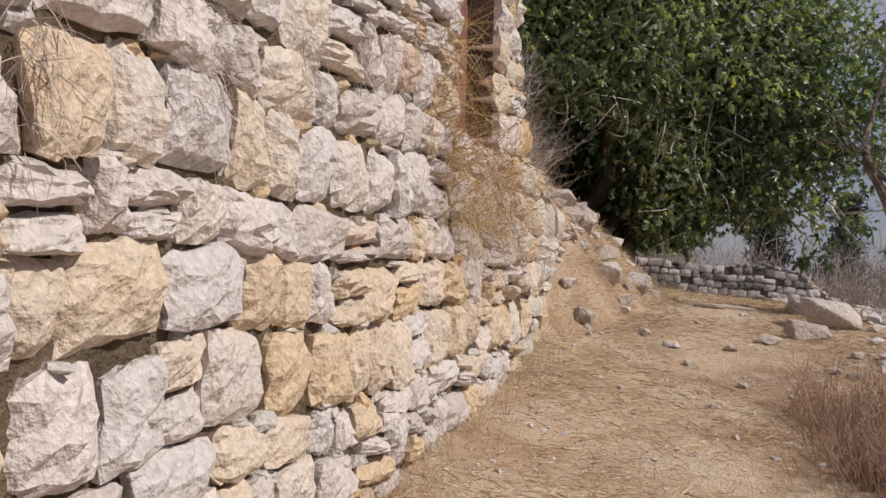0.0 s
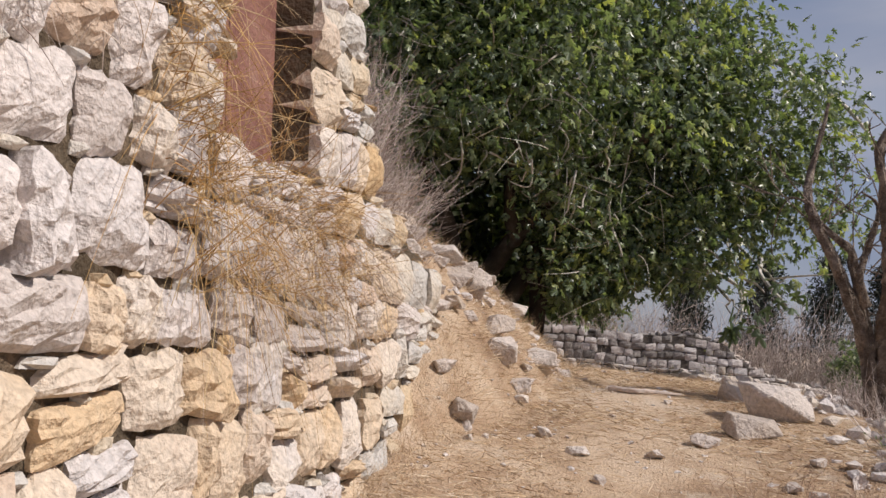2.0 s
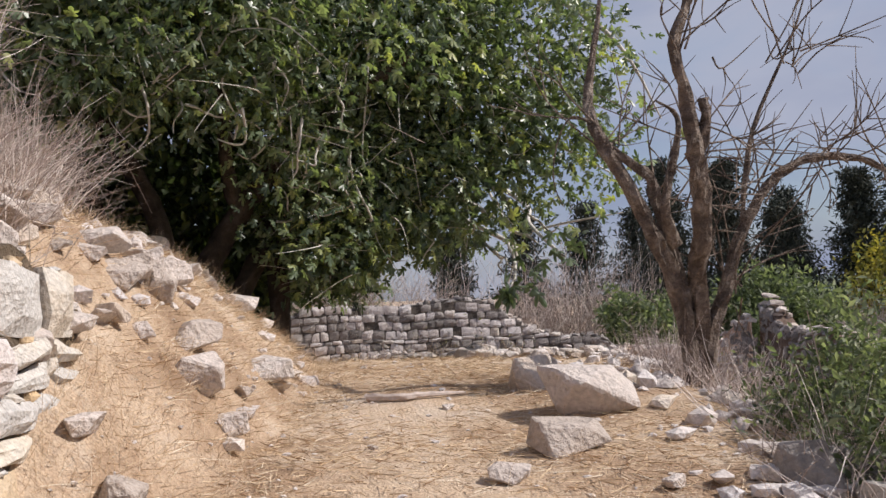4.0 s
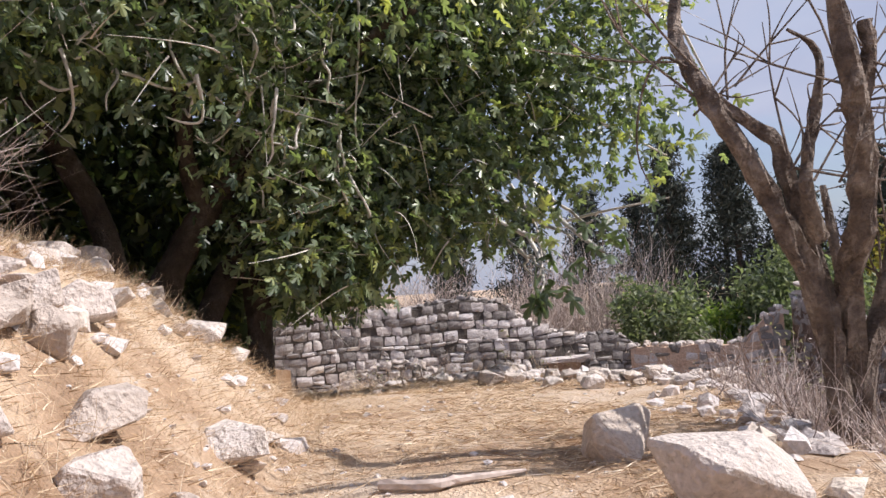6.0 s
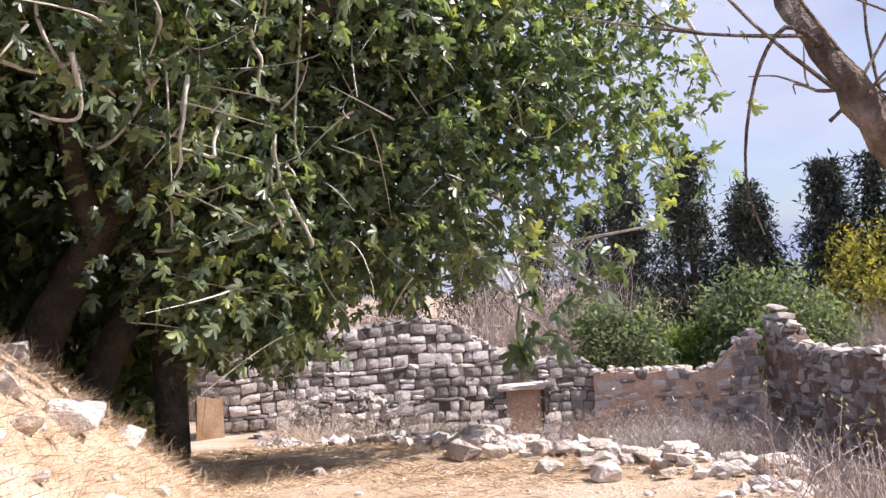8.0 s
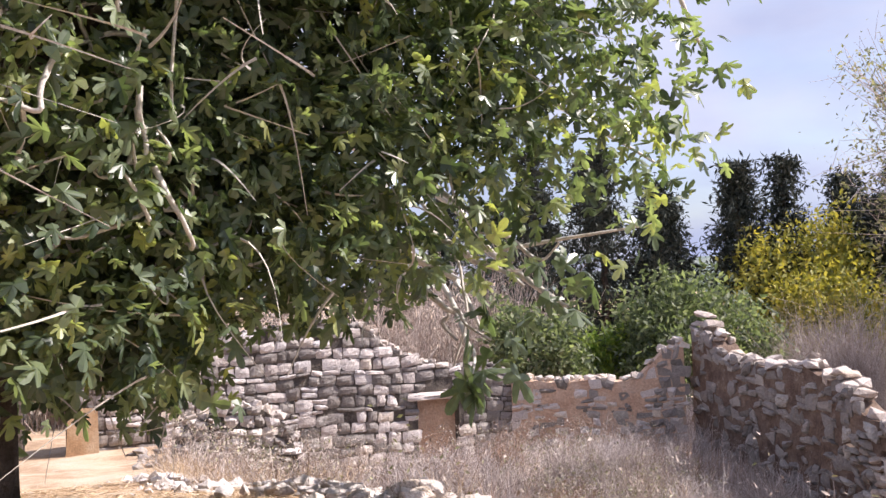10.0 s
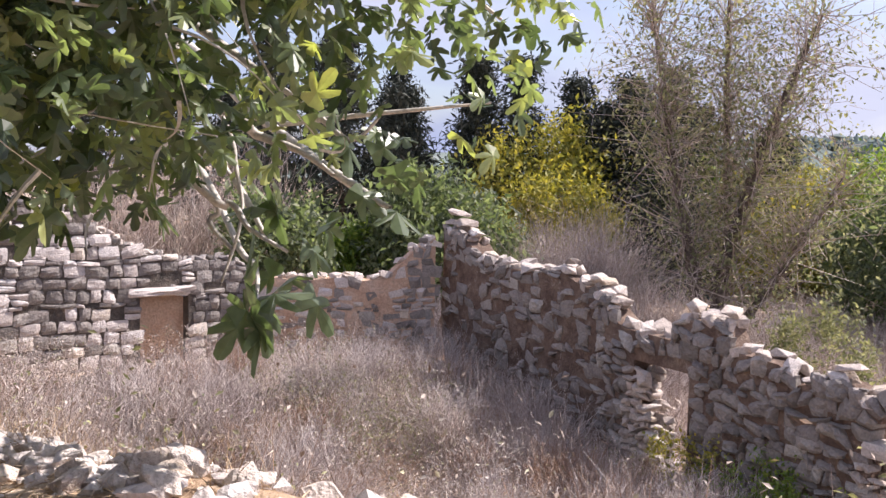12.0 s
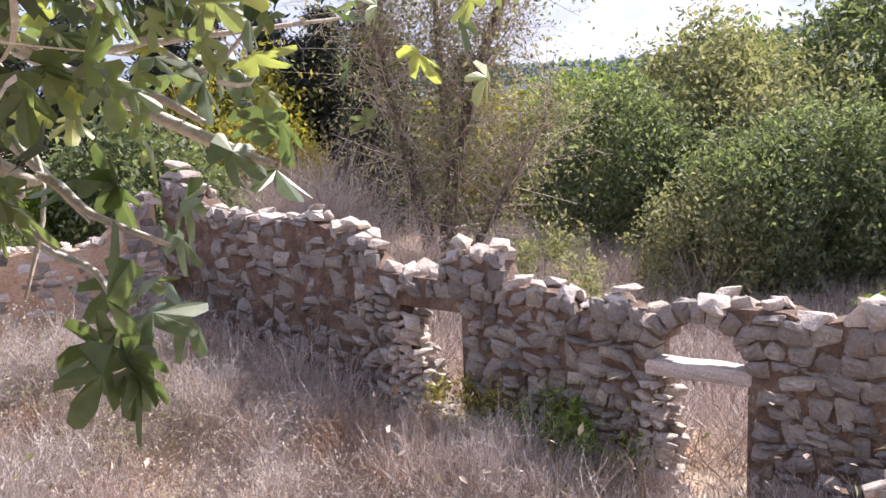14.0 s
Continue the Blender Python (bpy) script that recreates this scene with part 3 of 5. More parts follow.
EAST_Y = [13, 15, 17, 17.75, 18.0, 18.7, 19.4, 19.8, 20.1, 20.3, 20.9, 21.1, 22.05, 22.2, 23.05, 23.25, 24.35, 24.7, 25.1, 25.7, 26.1, 26.9, 28.8, 29.0, 29.3, 30.0, 30.5]
EAST_Z = [0.0, 0.1, 0.0, -0.2, -0.08, -0.1, -0.2, -0.4, -0.24, -0.24, -0.4, -0.16, -0.12, 0.2, 0.2, -0.16, -0.14, 0.06, 0.38, 0.5, 0.66, 0.5, 0.55, 0.8, 0.95, 1.12, 1.1]
east_top = lambda u: float(np.interp(u * 0.994, EAST_Y, EAST_Z))
AU0, AU1 = 18.58, 19.84
ACU, ACZ, ARA = (AU0 + AU1) / 2, -0.95, (AU1 - AU0) / 2
ARCH_CUTS = np.linspace(AU0, AU1, 9)
east_holes = [(float(a), float(b), -3.3, ACZ + 0.92 * math.sqrt(max(ARA**2 - ((a + b) / 2 - ACU) ** 2, 0))) for a, b in zip(ARCH_CUTS[:-1], ARCH_CUTS[1:])] + [(22.95, 24.2, -3.3, -0.68)]
# face stones use the shade-darkened tone; cap stones are the paler rock
wall_east = build_wall("wall_east", "shaded ruined courtyard wall of weathered rubble with an arch", east_face, 13.5, 30.4, -3.3, east_top, 0.5, lambda q, r: M_AGED_SHADED, M_EARTH, (0.15, 0.30), (0.15, 0.38), 21, jitter=0.10, skip=lambda q, r: ((((q[0][0] + q[2][0]) / 2 - ACU) / (ARA + 0.32)) ** 2 + (((q[0][1] + q[2][1]) / 2 - ACZ) / 0.88) ** 2 < 1 and q[2][1] > ACZ) or r.random() < (0.45 if 25.0 < q[0][0] < 31 and q[0][1] < 0.3 else 0.03), sink=lambda q: 0.03 if 25.0 < q[0][0] < 31 else 0.0,
                       holes=east_holes, depth=(0.02, 0.11), n=5, near=lambda u, v: abs(u - 22) * 0.5 + abs(v + 0.6) * 2, chink=0.35, bits=M_AGED_SHADED_BITS)
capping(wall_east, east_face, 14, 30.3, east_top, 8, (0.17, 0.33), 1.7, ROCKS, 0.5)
for u, z, s in ((30.2, 1.42, 0.36), (29.9, 1.22, 0.34), (30.3, 1.2, 0.36), (29.4, 1.04, 0.34), (22.4, 0.36, 0.34), (23.05, 0.36, 0.32), (26.2, 0.74, 0.3), (25.3, 0.50, 0.38), (24.85, 0.2, 0.3), (20.3, -0.1, 0.28)):
    p = east_face(np.array([u]), np.array([z]), np.array([-0.25]))[0]
    ob = part("stone", ROCKS[int(u * 7) % 14], wall_east)
    ob.matrix_world = Matrix.LocRotScale(Vector(p), Euler((0.1, 0.15, u)), (s, s * 0.85, s * 0.5))
# voussoirs
cu, cz = ACU, ACZ
ra, rb = ARA - 0.01, ARA + 0.28
rv = random.Random(5)
for k in range(11):
    a0, a1 = math.pi * (k + 0.04) / 11, math.pi * (k + 0.96) / 11
    sq = 0.92
    q = [(cu + ra * math.cos(a0), cz + ra * sq * math.sin(a0)), (cu + rb * math.cos(a0), cz + rb * sq * math.sin(a0)), (cu + rb * math.cos(a1), cz + rb * sq * math.sin(a1)), (cu + ra * math.cos(a1), cz + ra * sq * math.sin(a1))]
    part("arch_stone", mesh_from("arch_stone", *cut_stone(q, east_face, rv.uniform(0.03, 0.08), 0.3, 3, 600 + k, 0.15), M_AGED_SHADED), wall_east)
q = [(AU0 - 0.05, -1.09), (AU1 + 0.08, -1.14), (AU1 + 0.08, -0.93), (AU0 - 0.05, -0.89)]
part("lintel", mesh_from("lintel", *cut_stone(q, east_face, 0.05, 0.33, 6, 650, 0.05), M_GREY), wall_east, "pale stone lintel across the arched doorway")
rj = random.Random(77)
for ua, top_z, foot, head in ((AU1, -1.2, 0.34, 0.14), (24.2, -0.8, 0.8, 0.3)):
    v = -2.7
    while v < top_z:
        part_up = (v + 2.7) / (top_z + 2.7)
        reach = foot + (head - foot) * part_up + rj.uniform(-0.06, 0.06)
        sz = rj.uniform(0.15, 0.25)
        u = ua + 0.08
        while u > ua - reach:
            for w in (-0.03, -0.36):
                s0 = sz * rj.uniform(0.7, 1.25)
                p = east_face(np.array([u + rj.uniform(-0.03, 0.03)]), np.array([v + rj.uniform(-0.03, 0.03)]), np.array([w + rj.uniform(-0.03, 0.04)]))[0]
                ob = part("jamb_stone", rj.choice(ROCKS), wall_east)
                ob.matrix_world = Matrix.LocRotScale(Vector(p), Euler((rj.uniform(-0.4, 0.4), rj.uniform(-0.4, 0.4), rj.uniform(0, 6))), (s0, s0 * rj.uniform(0.7, 1), s0 * rj.uniform(0.6, 0.9)))
            u -= sz * 0.95
        v += sz * 0.62

# the ruined house wall at the far end
north_face = face_of((0, 32, 0), (1, 0, 0), (0, -1, 0))
north_top = lambda u: float(np.interp(u, [-4, 0.5, 1.4, 2.1, 4.7, 6.0, 6.7, 7.6, 8.1, 8.8, 9.6, 10.8, 11.2, 11.4], [0.6, 0.9, 1.0, 1.4, 1.4, 1.55, 1.62, 1.44, 0.98, 0.6, 0.46, 0.4, 0.15, 0.0]))
wall_north = build_wall("wall_north", "grey coursed rubble wall of a roofless ruined house", north_face, -4, 11.4, -1.7, north_top, 0.7, lambda q, r: M_GREY if r.random() < 0.5 else M_AGED_SHADED, M_CORE_GREY, (0.18, 0.27), (0.22, 0.46), 31, jitter=0.035, skip=lambda q, r: r.random() < 0.05,
                        holes=[(0.6, 1.38, -1.7, 0.75), (8.75, 9.75, -1.7, -0.27)], depth=(0.015, 0.05), n=4, near=lambda u, v: abs(u - 6), chink=0.2, bits=M_AGED_SHADED_BITS)
capping(wall_north, north_face, 1.8, 11.3, north_top, 9, (0.12, 0.2), 1.4, ROCKS_AGED_SHADED, 0.7)
capping(wall_north, north_face, 7.5, 9.2, lambda u: north_top(u) + 0.05, 19, (0.12, 0.18), 0.9, ROCKS, 0.7)
q = [(8.5, -0.28), (9.9, -0.26), (9.9, -0.08), (8.5, -0.1)]
part("lintel", mesh_from("lintel", *cut_stone(q, north_face, 0.12, 0.4, 5, 651, 0.1), M_GREY), wall_north, "long pale stone lintel over a blocked niche")
part("niche_back", mesh_from("niche_back", north_face(np.array([8.7, 9.8, 9.8, 8.7]), np.array([-1.8, -1.8, -0.24, -0.24]), np.array([-0.3, -0.3, -0.3, -0.3])), [(0, 1, 2, 3)], M_PLASTER), wall_north, "ochre earth filling of the niche")

# low plastered wall joining the two
a = np.array([14.75 - 11.2, 29.95 - 31.8])
a = a / np.linalg.norm(a)
low_face = face_of((11.2, 31.8, 0), (a[0], a[1], 0), (a[1], -a[0], 0))
low_top = lambda u: float(np.interp(u, [0, 2.66, 2.9, 3.2, 3.5, 4.0], [0.04, 0.04, 0.24, 0.6, 0.88, 1.1])) + 0.03 * math.sin(5 * u)
wall_low = build_wall("wall_garden", "low earth-plastered rubble wall closing the courtyard", low_face, -0.2, 3.75, -2.2, low_top, 0.5, lambda q, r: M_GREY if r.random() < 0.5 else M_AGED_SHADED, M_PLASTER, (0.13, 0.24), (0.15, 0.38), 41, skip=lambda q, r: r.random() < (0.55 if q[0][0] < 2.6 else 0.2), jitter=0.07,
                      depth=(-0.02, 0.06), n=3, chink=0.2, bits=M_AGED_SHADED_BITS)
capping(wall_low, low_face, -0.1, 3.7, low_top, 15, (0.12, 0.22), 1.5, ROCKS, 0.5)

# stub of an inner wall before the house wall
stub_face = face_of((0, 28.6, 0), (1, 0, 0), (0, -1, 0))
stub_top = lambda u: float(np.interp(u, [3.0, 3.3, 3.8, 4.6, 5.1, 5.3], [-0.9, 0.0, 0.25, 0.35, 0.0, -0.6]))
wall_stub = build_wall("wall_inner", "crumbling stub of an inner rubble wall", stub_face, 3.0, 5.3, -1.7, stub_top, 0.6, lambda q, r: M_GREY if r.random() < 0.5 else M_AGED_SHADED, M_CORE_GREY, (0.14, 0.22), (0.18, 0.36), 51, depth=(0.04, 0.1), n=3, chink=0.3, bits=M_AGED_SHADED_BITS, jitter=0.05)
capping(wall_stub, stub_face, 3.1, 5.2, stub_top, 16, (0.12, 0.2), 1.2, ROCKS, 0.6)

# broken pier before the arch wall
pier_face = face_of((10.8, 0, 0), (0, 1, 0), (-1, 0, 0))
pier_top = lambda u: float(np.interp(u, [14.9, 15.4, 16.0, 16.6, 16.9], [-1.9, -1.2, -0.9, -1.0, -1.7]))
wall_pier = build_wall("wall_pier", "broken rubble pier standing among dry weeds", pier_face, 14.9, 16.9, -3.2, pier_top, 0.7, lambda q, r: M_AGED_SHADED, M_EARTH, (0.14, 0.24), (0.16, 0.34), 61, depth=(0.02, 0.09), n=4, chink=0.3, bits=M_AGED_SHADED_BITS, jitter=0.06)
capping(wall_pier, pier_face, 15.2, 16.7, pier_top, 23, (0.18, 0.28), 1.4, ROCKS, 0.6)

# ---- rocks ----
edge_x = lambda y: np.interp(y, EDGE_Y, EDGE_X)
R_PATH = "pale angular limestone rock on the straw-covered path"
R_BANK = "pale limestone rubble rock on the dry bank"
R_EDGE = "loose limestone block along the terrace edge"
for x, y, s, turn, kind, fl in ((3.12, 11.35, 0.56, 15, 1, 1.0), (2.62, 10.5, 0.34, 20, 4, 0.9), (3.0, 12.5, 0.42, 60, 7, 1.0)):
    boulder(x, y, s * 0.92, turn, 8, 0.4, kind, None, "large weathered grey limestone block beside the path", "blocks by the path", "boulder", flat=fl)
for k, (x, y, s) in enumerate(((2.3, 6.3, 0.46), (2.5, 6.8, 0.52), (2.75, 6.2, 0.56), (2.35, 5.7, 0.42), (2.75, 7.4, 0.42), (3.0, 7.0, 0.5), (3.55, 9.5, 0.34), (3.85, 9.7, 0.36), (3.75, 9.25, 0.3), (4.05, 9.5, 0.34))):
    boulder(x, y, s * 0.75, k * 50, 10, 0.25, k + 2, None, "grey limestone rock in a low heap beside the path", "rock heap", meshes=ROCKS_AGED_SHADED)
for k, (x, y, s) in enumerate(((2.17, 10.0, 0.24), (0.92, 9.8, 0.17), (1.15, 9.46, 0.15), (1.72, 9.6, 0.14), (2.56, 9.1, 0.14), (1.64, 8.4, 0.09), (1.25, 8.95, 0.10), (0.35, 9.4, 0.09), (2.3, 8.7, 0.08), (2.0, 8.2, 0.07),
                              (1.55, 10.8, 0.06), (2.2, 11.8, 0.10), (1.5, 12.0, 0.05), (2.7, 9.0, 0.12), (2.9, 9.7, 0.16), (2.3, 17.1, 0.14), (3.5, 17.6, 0.12), (1.9, 14.5, 0.07), (2.6, 15.3, 0.06), (1.3, 7.7, 0.07), (0.6, 7.9, 0.06))):
    boulder(x, y, s * 0.72, k * 67, 12, 0.48, k, None, R_PATH, "path rocks")
for k, (x, y, s, fl) in enumerate(((0.55, 11.15, 0.28, 1.1), (0.3, 9.75, 0.22, 0.9), (0.72, 10.95, 0.2, 1.0), (0.45, 11.6, 0.38, 0.6), (-0.35, 11.2, 0.3, 0.9), (-0.45, 10.2, 0.24, 0.9), (0.05, 12.3, 0.3, 0.8), (0.2, 12.75, 0.34, 0.9),
                                  (0.95, 12.6, 0.30, 0.8), (0.1, 11.6, 0.34, 0.9), (0.8, 11.6, 0.16, 0.9), (1.17, 13.3, 0.15, 0.8), (0.3, 13.3, 0.28, 0.9), (0.75, 15.15, 0.25, 1.5), (-0.3, 15.1, 0.3, 0.8), (-0.2, 16.0, 0.3, 0.8),
                                  (0.3, 16.1, 0.22, 0.8), (-0.6, 12.6, 0.32, 0.9), (-0.2, 13.9, 0.28, 0.8), (0.6, 14.5, 0.16, 0.8), (0.1, 9.9, 0.2, 0.9), (0.24, 11.0, 0.15, 0.9), (-0.7, 11.9, 0.26, 0.8), (1.0, 12.9, 0.13, 0.8))):
    boulder(x, y, s * 0.82, k * 83, 14, 0.42, k + 5, None, R_BANK, "bank rocks", flat=fl)
EDGE_ROCKS = ((4.09, 15.91, 0.24), (4.45, 15.6, 0.26), (4.7, 15.1, 0.24), (5.18, 15.18, 0.26), (3.75, 15.9, 0.2), (3.95, 15.4, 0.22), (4.02, 18.02, 0.30), (3.63, 18.65, 0.22), (3.3, 20.86, 0.22), (3.5, 17.1, 0.36), (3.68, 16.95, 0.24),
              (3.55, 17.4, 0.18), (3.52, 19.07, 0.22), (3.51, 18.18, 0.22), (2.9, 22.3, 0.26), (2.95, 21.2, 0.22), (4.46, 16.28, 0.22), (4.81, 16.0, 0.24), (5.47, 16.01, 0.24), (5.79, 15.85, 0.26), (3.45, 20.2, 0.2), (3.71, 17.8, 0.2), (3.2, 21.6, 0.18),
              (4.25, 16.75, 0.18), (5.1, 15.75, 0.2), (5.9, 15.2, 0.26), (6.2, 15.6, 0.24), (5.5, 14.9, 0.22), (4.3, 15.25, 0.16), (3.6, 19.6, 0.18), (4.2, 17.6, 0.2), (2.6, 23.0, 0.24), (2.7, 24.0, 0.22), (3.1, 23.4, 0.2), (4.9, 15.4, 0.2), (4.1, 15.7, 0.15), (3.85, 18.4, 0.17))
for k, (x, y, s) in enumerate(EDGE_ROCKS):
    boulder(x, y, s * 0.64, k * 71, 12, 0.28, k, None, R_EDGE, "terrace stones", flat=0.75 + 0.05 * (k % 6))
for k, (x, y, s) in enumerate(((4.1, 15.75, 0.18), (4.5, 15.45, 0.2), (5.2, 15.3, 0.19), (5.0, 15.15, 0.2), (4.75, 15.9, 0.17), (5.5, 15.85, 0.18))):
    boulder(x, y, s * 0.7, k * 57 + 20, 8, 0.28, k + 3, float(land(x, y)) + 0.07, "flat limestone block stacked on the terrace edge", "stacked terrace stones", flat=0.6)
heap = random.Random(44)
for k in range(70):
    y = heap.uniform(14.7, 19.5)
    x = float(edge_x(y)) + heap.uniform(-0.35, 0.5) + (heap.uniform(0, 1.9) if y < 16 else 0)
    boulder(x, y, heap.uniform(0.07, 0.17), k * 61, 18, 0.25, k, None, R_EDGE, "terrace rubble", flat=heap.uniform(0.6, 1.0))
for k in range(26):
    y = heap.uniform(9.9, 12.6)
    x = float(np.interp(y, [9.9, 10.6, 12, 13], [0.15, 0.35, 0.75, 1.0])) - heap.uniform(0.3, 1.2)
    boulder(x, y, heap.uniform(0.10, 0.25), k * 77, 20, 0.38, k, None, "tumbled limestone block on the slope at the wall's broken end", "tumbled wall stones", flat=heap.uniform(0.7, 1.1))
# a bleached fallen branch across the path
lay = [(1.68, 12.2), (1.9, 12.05), (2.05, 12.08), (2.2, 12.1), (2.4, 12.16)]
fallen = new("fallen_branch", mesh_from("fallen_branch", *tube([(x, y, float(land(x, y)) + 0.03) for x, y in lay], [0.03, 0.03, 0.022, 0.018, 0.008]), M_TWIG))
tagged(fallen, "grey dry fallen branch lying across the path", "branch")
# rusty slab leaning in the far doorway
slab = new("leaning_slab", mesh_from("leaning_slab", north_face(np.array([1.36, 2.0, 1.98, 1.44] * 2), np.array([-1.0, -1.0, 0.1, 0.17] * 2), np.array([0.34, 0.34, 0.14, 0.14, 0.29, 0.29, 0.09, 0.09])),
                                      [(0, 1, 2, 3), (5, 4, 7, 6), (3, 2, 6, 7), (4, 5, 1, 0), (4, 0, 3, 7), (1, 5, 6, 2)], M_SLAB))
tagged(slab, "rusty brown slab leaning against the ruined wall", "slab")

# loose chips all over the path and bank
ico = bmesh.new()
bmesh.ops.create_icosphere(ico, subdivisions=1, radius=1.0)
ICO_V = np.array([v.co[:] for v in ico.verts])
ICO_F = np.array([[v.index for v in f.verts] for f in ico.faces])
ico.free()


def chips(name, label, xy, sizes, mat, lift=0.1):
    n = len(xy)
    size = np.exp(rng.uniform(math.log(sizes[0]), math.log(sizes[1]), n))
    base = np.stack([xy[:, 0], xy[:, 1], land(xy[:, 0], xy[:, 1]) + size * lift], -1)
    shape = ICO_V[None] * (1 + 0.28 * rng.normal(size=(n, len(ICO_V), 1)))
    flat = np.stack([rng.uniform(0.7, 1.3, n), rng.uniform(0.6, 1.0, n), rng.uniform(0.35, 0.8, n)], -1)
    a = rng.uniform(0, 6.28, n)
    shape = shape * flat[:, None]
    sx = shape[..., 0] * np.cos(a)[:, None] - shape[..., 1] * np.sin(a)[:, None]
    sy = shape[..., 0] * np.sin(a)[:, None] + shape[..., 1] * np.cos(a)[:, None]
    v = base[:, None] + np.stack([sx, sy, shape[..., 2]], -1) * size[:, None, None]
    f = ICO_F[None] + (np.arange(n) * len(ICO_V))[:, None, None]
    return tagged(new(name, mesh_from(name, v.reshape(-1, 3), f.reshape(-1, 3), mat)), label, "stones", kind="stuff")


def scatter(n, x0, x1, y0, y1):
    return np.stack([rng.uniform(x0, x1, n), rng.uniform(y0, y1, n)], -1)


def keep(xy, test):
    return xy[test(xy[:, 0], xy[:, 1])]


wall_x = lambda y: -1.67 + 0.165 * y
p = scatter(1500, -1, 4.5, 1, 24)
p = keep(p, lambda x, y: ((x > wall_x(y) + 0.1) | (y > 10.5)) & (x < edge_x(y) + 0.5))
chips("pebbles", "small limestone pebbles strewn over the path", p, (0.008, 0.035), M_GREY_BITS)
p = scatter(240, -1.2, 1.4, 9.5, 19)
p = keep(p, lambda x, y: x < np.interp(y, [9.5, 12, 16, 19], [0.6, 1.2, 1.7, 1.4]))
chips("rubble", "broken limestone rubble on the dry bank", p, (0.02, 0.13), M_GREY_BITS, 0.15)
p = np.concatenate([np.stack([edge_x(y0) + rng.normal(0, 0.22, len(y0)), y0], -1) for y0 in (rng.uniform(14.3, 25, 420), rng.uniform(7, 14, 160))])
chips("edge_rubble", "broken limestone rubble along the terrace edge", p, (0.03, 0.12), M_GREY_BITS, 0.25)
p = keep(scatter(260, 2.5, 9, 26.5, 31.6), lambda x, y: y > 27)
chips("house_rubble", "tumbled stones at the foot of the ruined house wall", p, (0.05, 0.16), M_AGED_SHADED_BITS, 0.3)

# ---- fig tree ----
fig = tagged(new("fig_tree"), "large spreading fig tree with dark green lobed leaves", "tree")
fig_trunks = (
    ([(0.0, 17.75, 1.3), (0.2, 17.7, 1.95), (0.5, 17.65, 2.5), (0.78, 17.6, 2.9), (1.6, 17.2, 3.8), (2.8, 16.5, 4.6)], [0.22, 0.17, 0.15, 0.13, 0.10, 0.06]),
    ([(-0.15, 17.5, 1.3), (-0.25, 17.45, 2.6), (-0.9, 17.3, 3.9), (-1.6, 17.0, 5.2)], [0.17, 0.13, 0.11, 0.07]),
    ([(0.45, 17.7, 1.0), (0.9, 18.0, 2.2), (1.9, 18.5, 3.2), (3.0, 18.8, 4.0)], [0.16, 0.13, 0.10, 0.06]),
    ([(0.7, 17.6, 2.8), (0.55, 17.3, 3.4), (0.6, 16.8, 4.6), (0.9, 16.2, 5.8)], [0.11, 0.10, 0.08, 0.05]),
    ([(1.1, 18.3, 0.5), (1.2, 18.2, 1.6), (1.0, 18.0, 2.8)], [0.17, 0.14, 0.11]),
    ([(-0.9, 17.9, 1.8), (-1.1, 17.8, 3.0), (-1.9, 17.6, 4.2)], [0.12, 0.10, 0.07]),
)
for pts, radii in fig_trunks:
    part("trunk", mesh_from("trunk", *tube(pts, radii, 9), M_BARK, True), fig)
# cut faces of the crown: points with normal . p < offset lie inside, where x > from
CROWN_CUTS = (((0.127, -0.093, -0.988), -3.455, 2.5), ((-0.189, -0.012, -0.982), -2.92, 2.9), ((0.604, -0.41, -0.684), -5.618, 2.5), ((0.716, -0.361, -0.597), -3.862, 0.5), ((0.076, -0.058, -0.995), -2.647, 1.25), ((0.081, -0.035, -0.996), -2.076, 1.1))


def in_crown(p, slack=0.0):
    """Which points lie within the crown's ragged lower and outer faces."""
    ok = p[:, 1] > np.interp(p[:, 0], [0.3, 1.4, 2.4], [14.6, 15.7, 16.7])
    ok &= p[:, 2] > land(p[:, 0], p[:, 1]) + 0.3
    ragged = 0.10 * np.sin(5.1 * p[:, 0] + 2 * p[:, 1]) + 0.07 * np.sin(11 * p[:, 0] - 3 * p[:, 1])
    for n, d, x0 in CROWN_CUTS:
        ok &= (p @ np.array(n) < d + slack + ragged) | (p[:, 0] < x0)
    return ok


def open_side(p):
    """0 in the dense body of the crown, 1 in its thin airy eastern side."""
    return smooth(3.05, 3.75, p[:, 0] - 0.25 * (p[:, 1] - 16)) * (1 - 0.7 * smooth(3.1, 3.8, p[:, 2]))


hubs = np.array([p for pts, _ in fig_trunks for p in pts[2:]])
n = 5000
d = unit(rng.normal(size=(n, 3)))
rad = rng.uniform(0.3, 1.0, n) ** 0.55
cent = np.array([0.5, 18.0, 4.3]) + d * rad[:, None] * np.array([4.4, 3.6, 4.6])
low = np.interp(cent[:, 0], [-4, 1.1, 1.6, 2.2, 3.6, 5], [2.8, 2.8, 2.2, 1.65, 1.6, 1.9])
low = low + np.interp(cent[:, 1], [14, 16, 18], [0.35, 0.0, -0.2]) - 3.0 * smooth(18.9, 20.0, cent[:, 1])
low = low + 0.9 * (cent[:, 0] < 1.2) * (1 - smooth(17.8, 18.6, cent[:, 1]))
ok = (cent[:, 2] > low) & (cent[:, 2] > land(cent[:, 0], cent[:, 1]) + 0.4) & ((cent[:, 0] > -3.6))
thin = rng.random(n) < np.interp(cent[:, 0], [3.0, 3.8, 4.6], [0, 0.35, 0.8])
thin |= (cent[:, 0] > 2.4) & (cent[:, 1] > 18.0) & (rng.random(n) < 0.9)
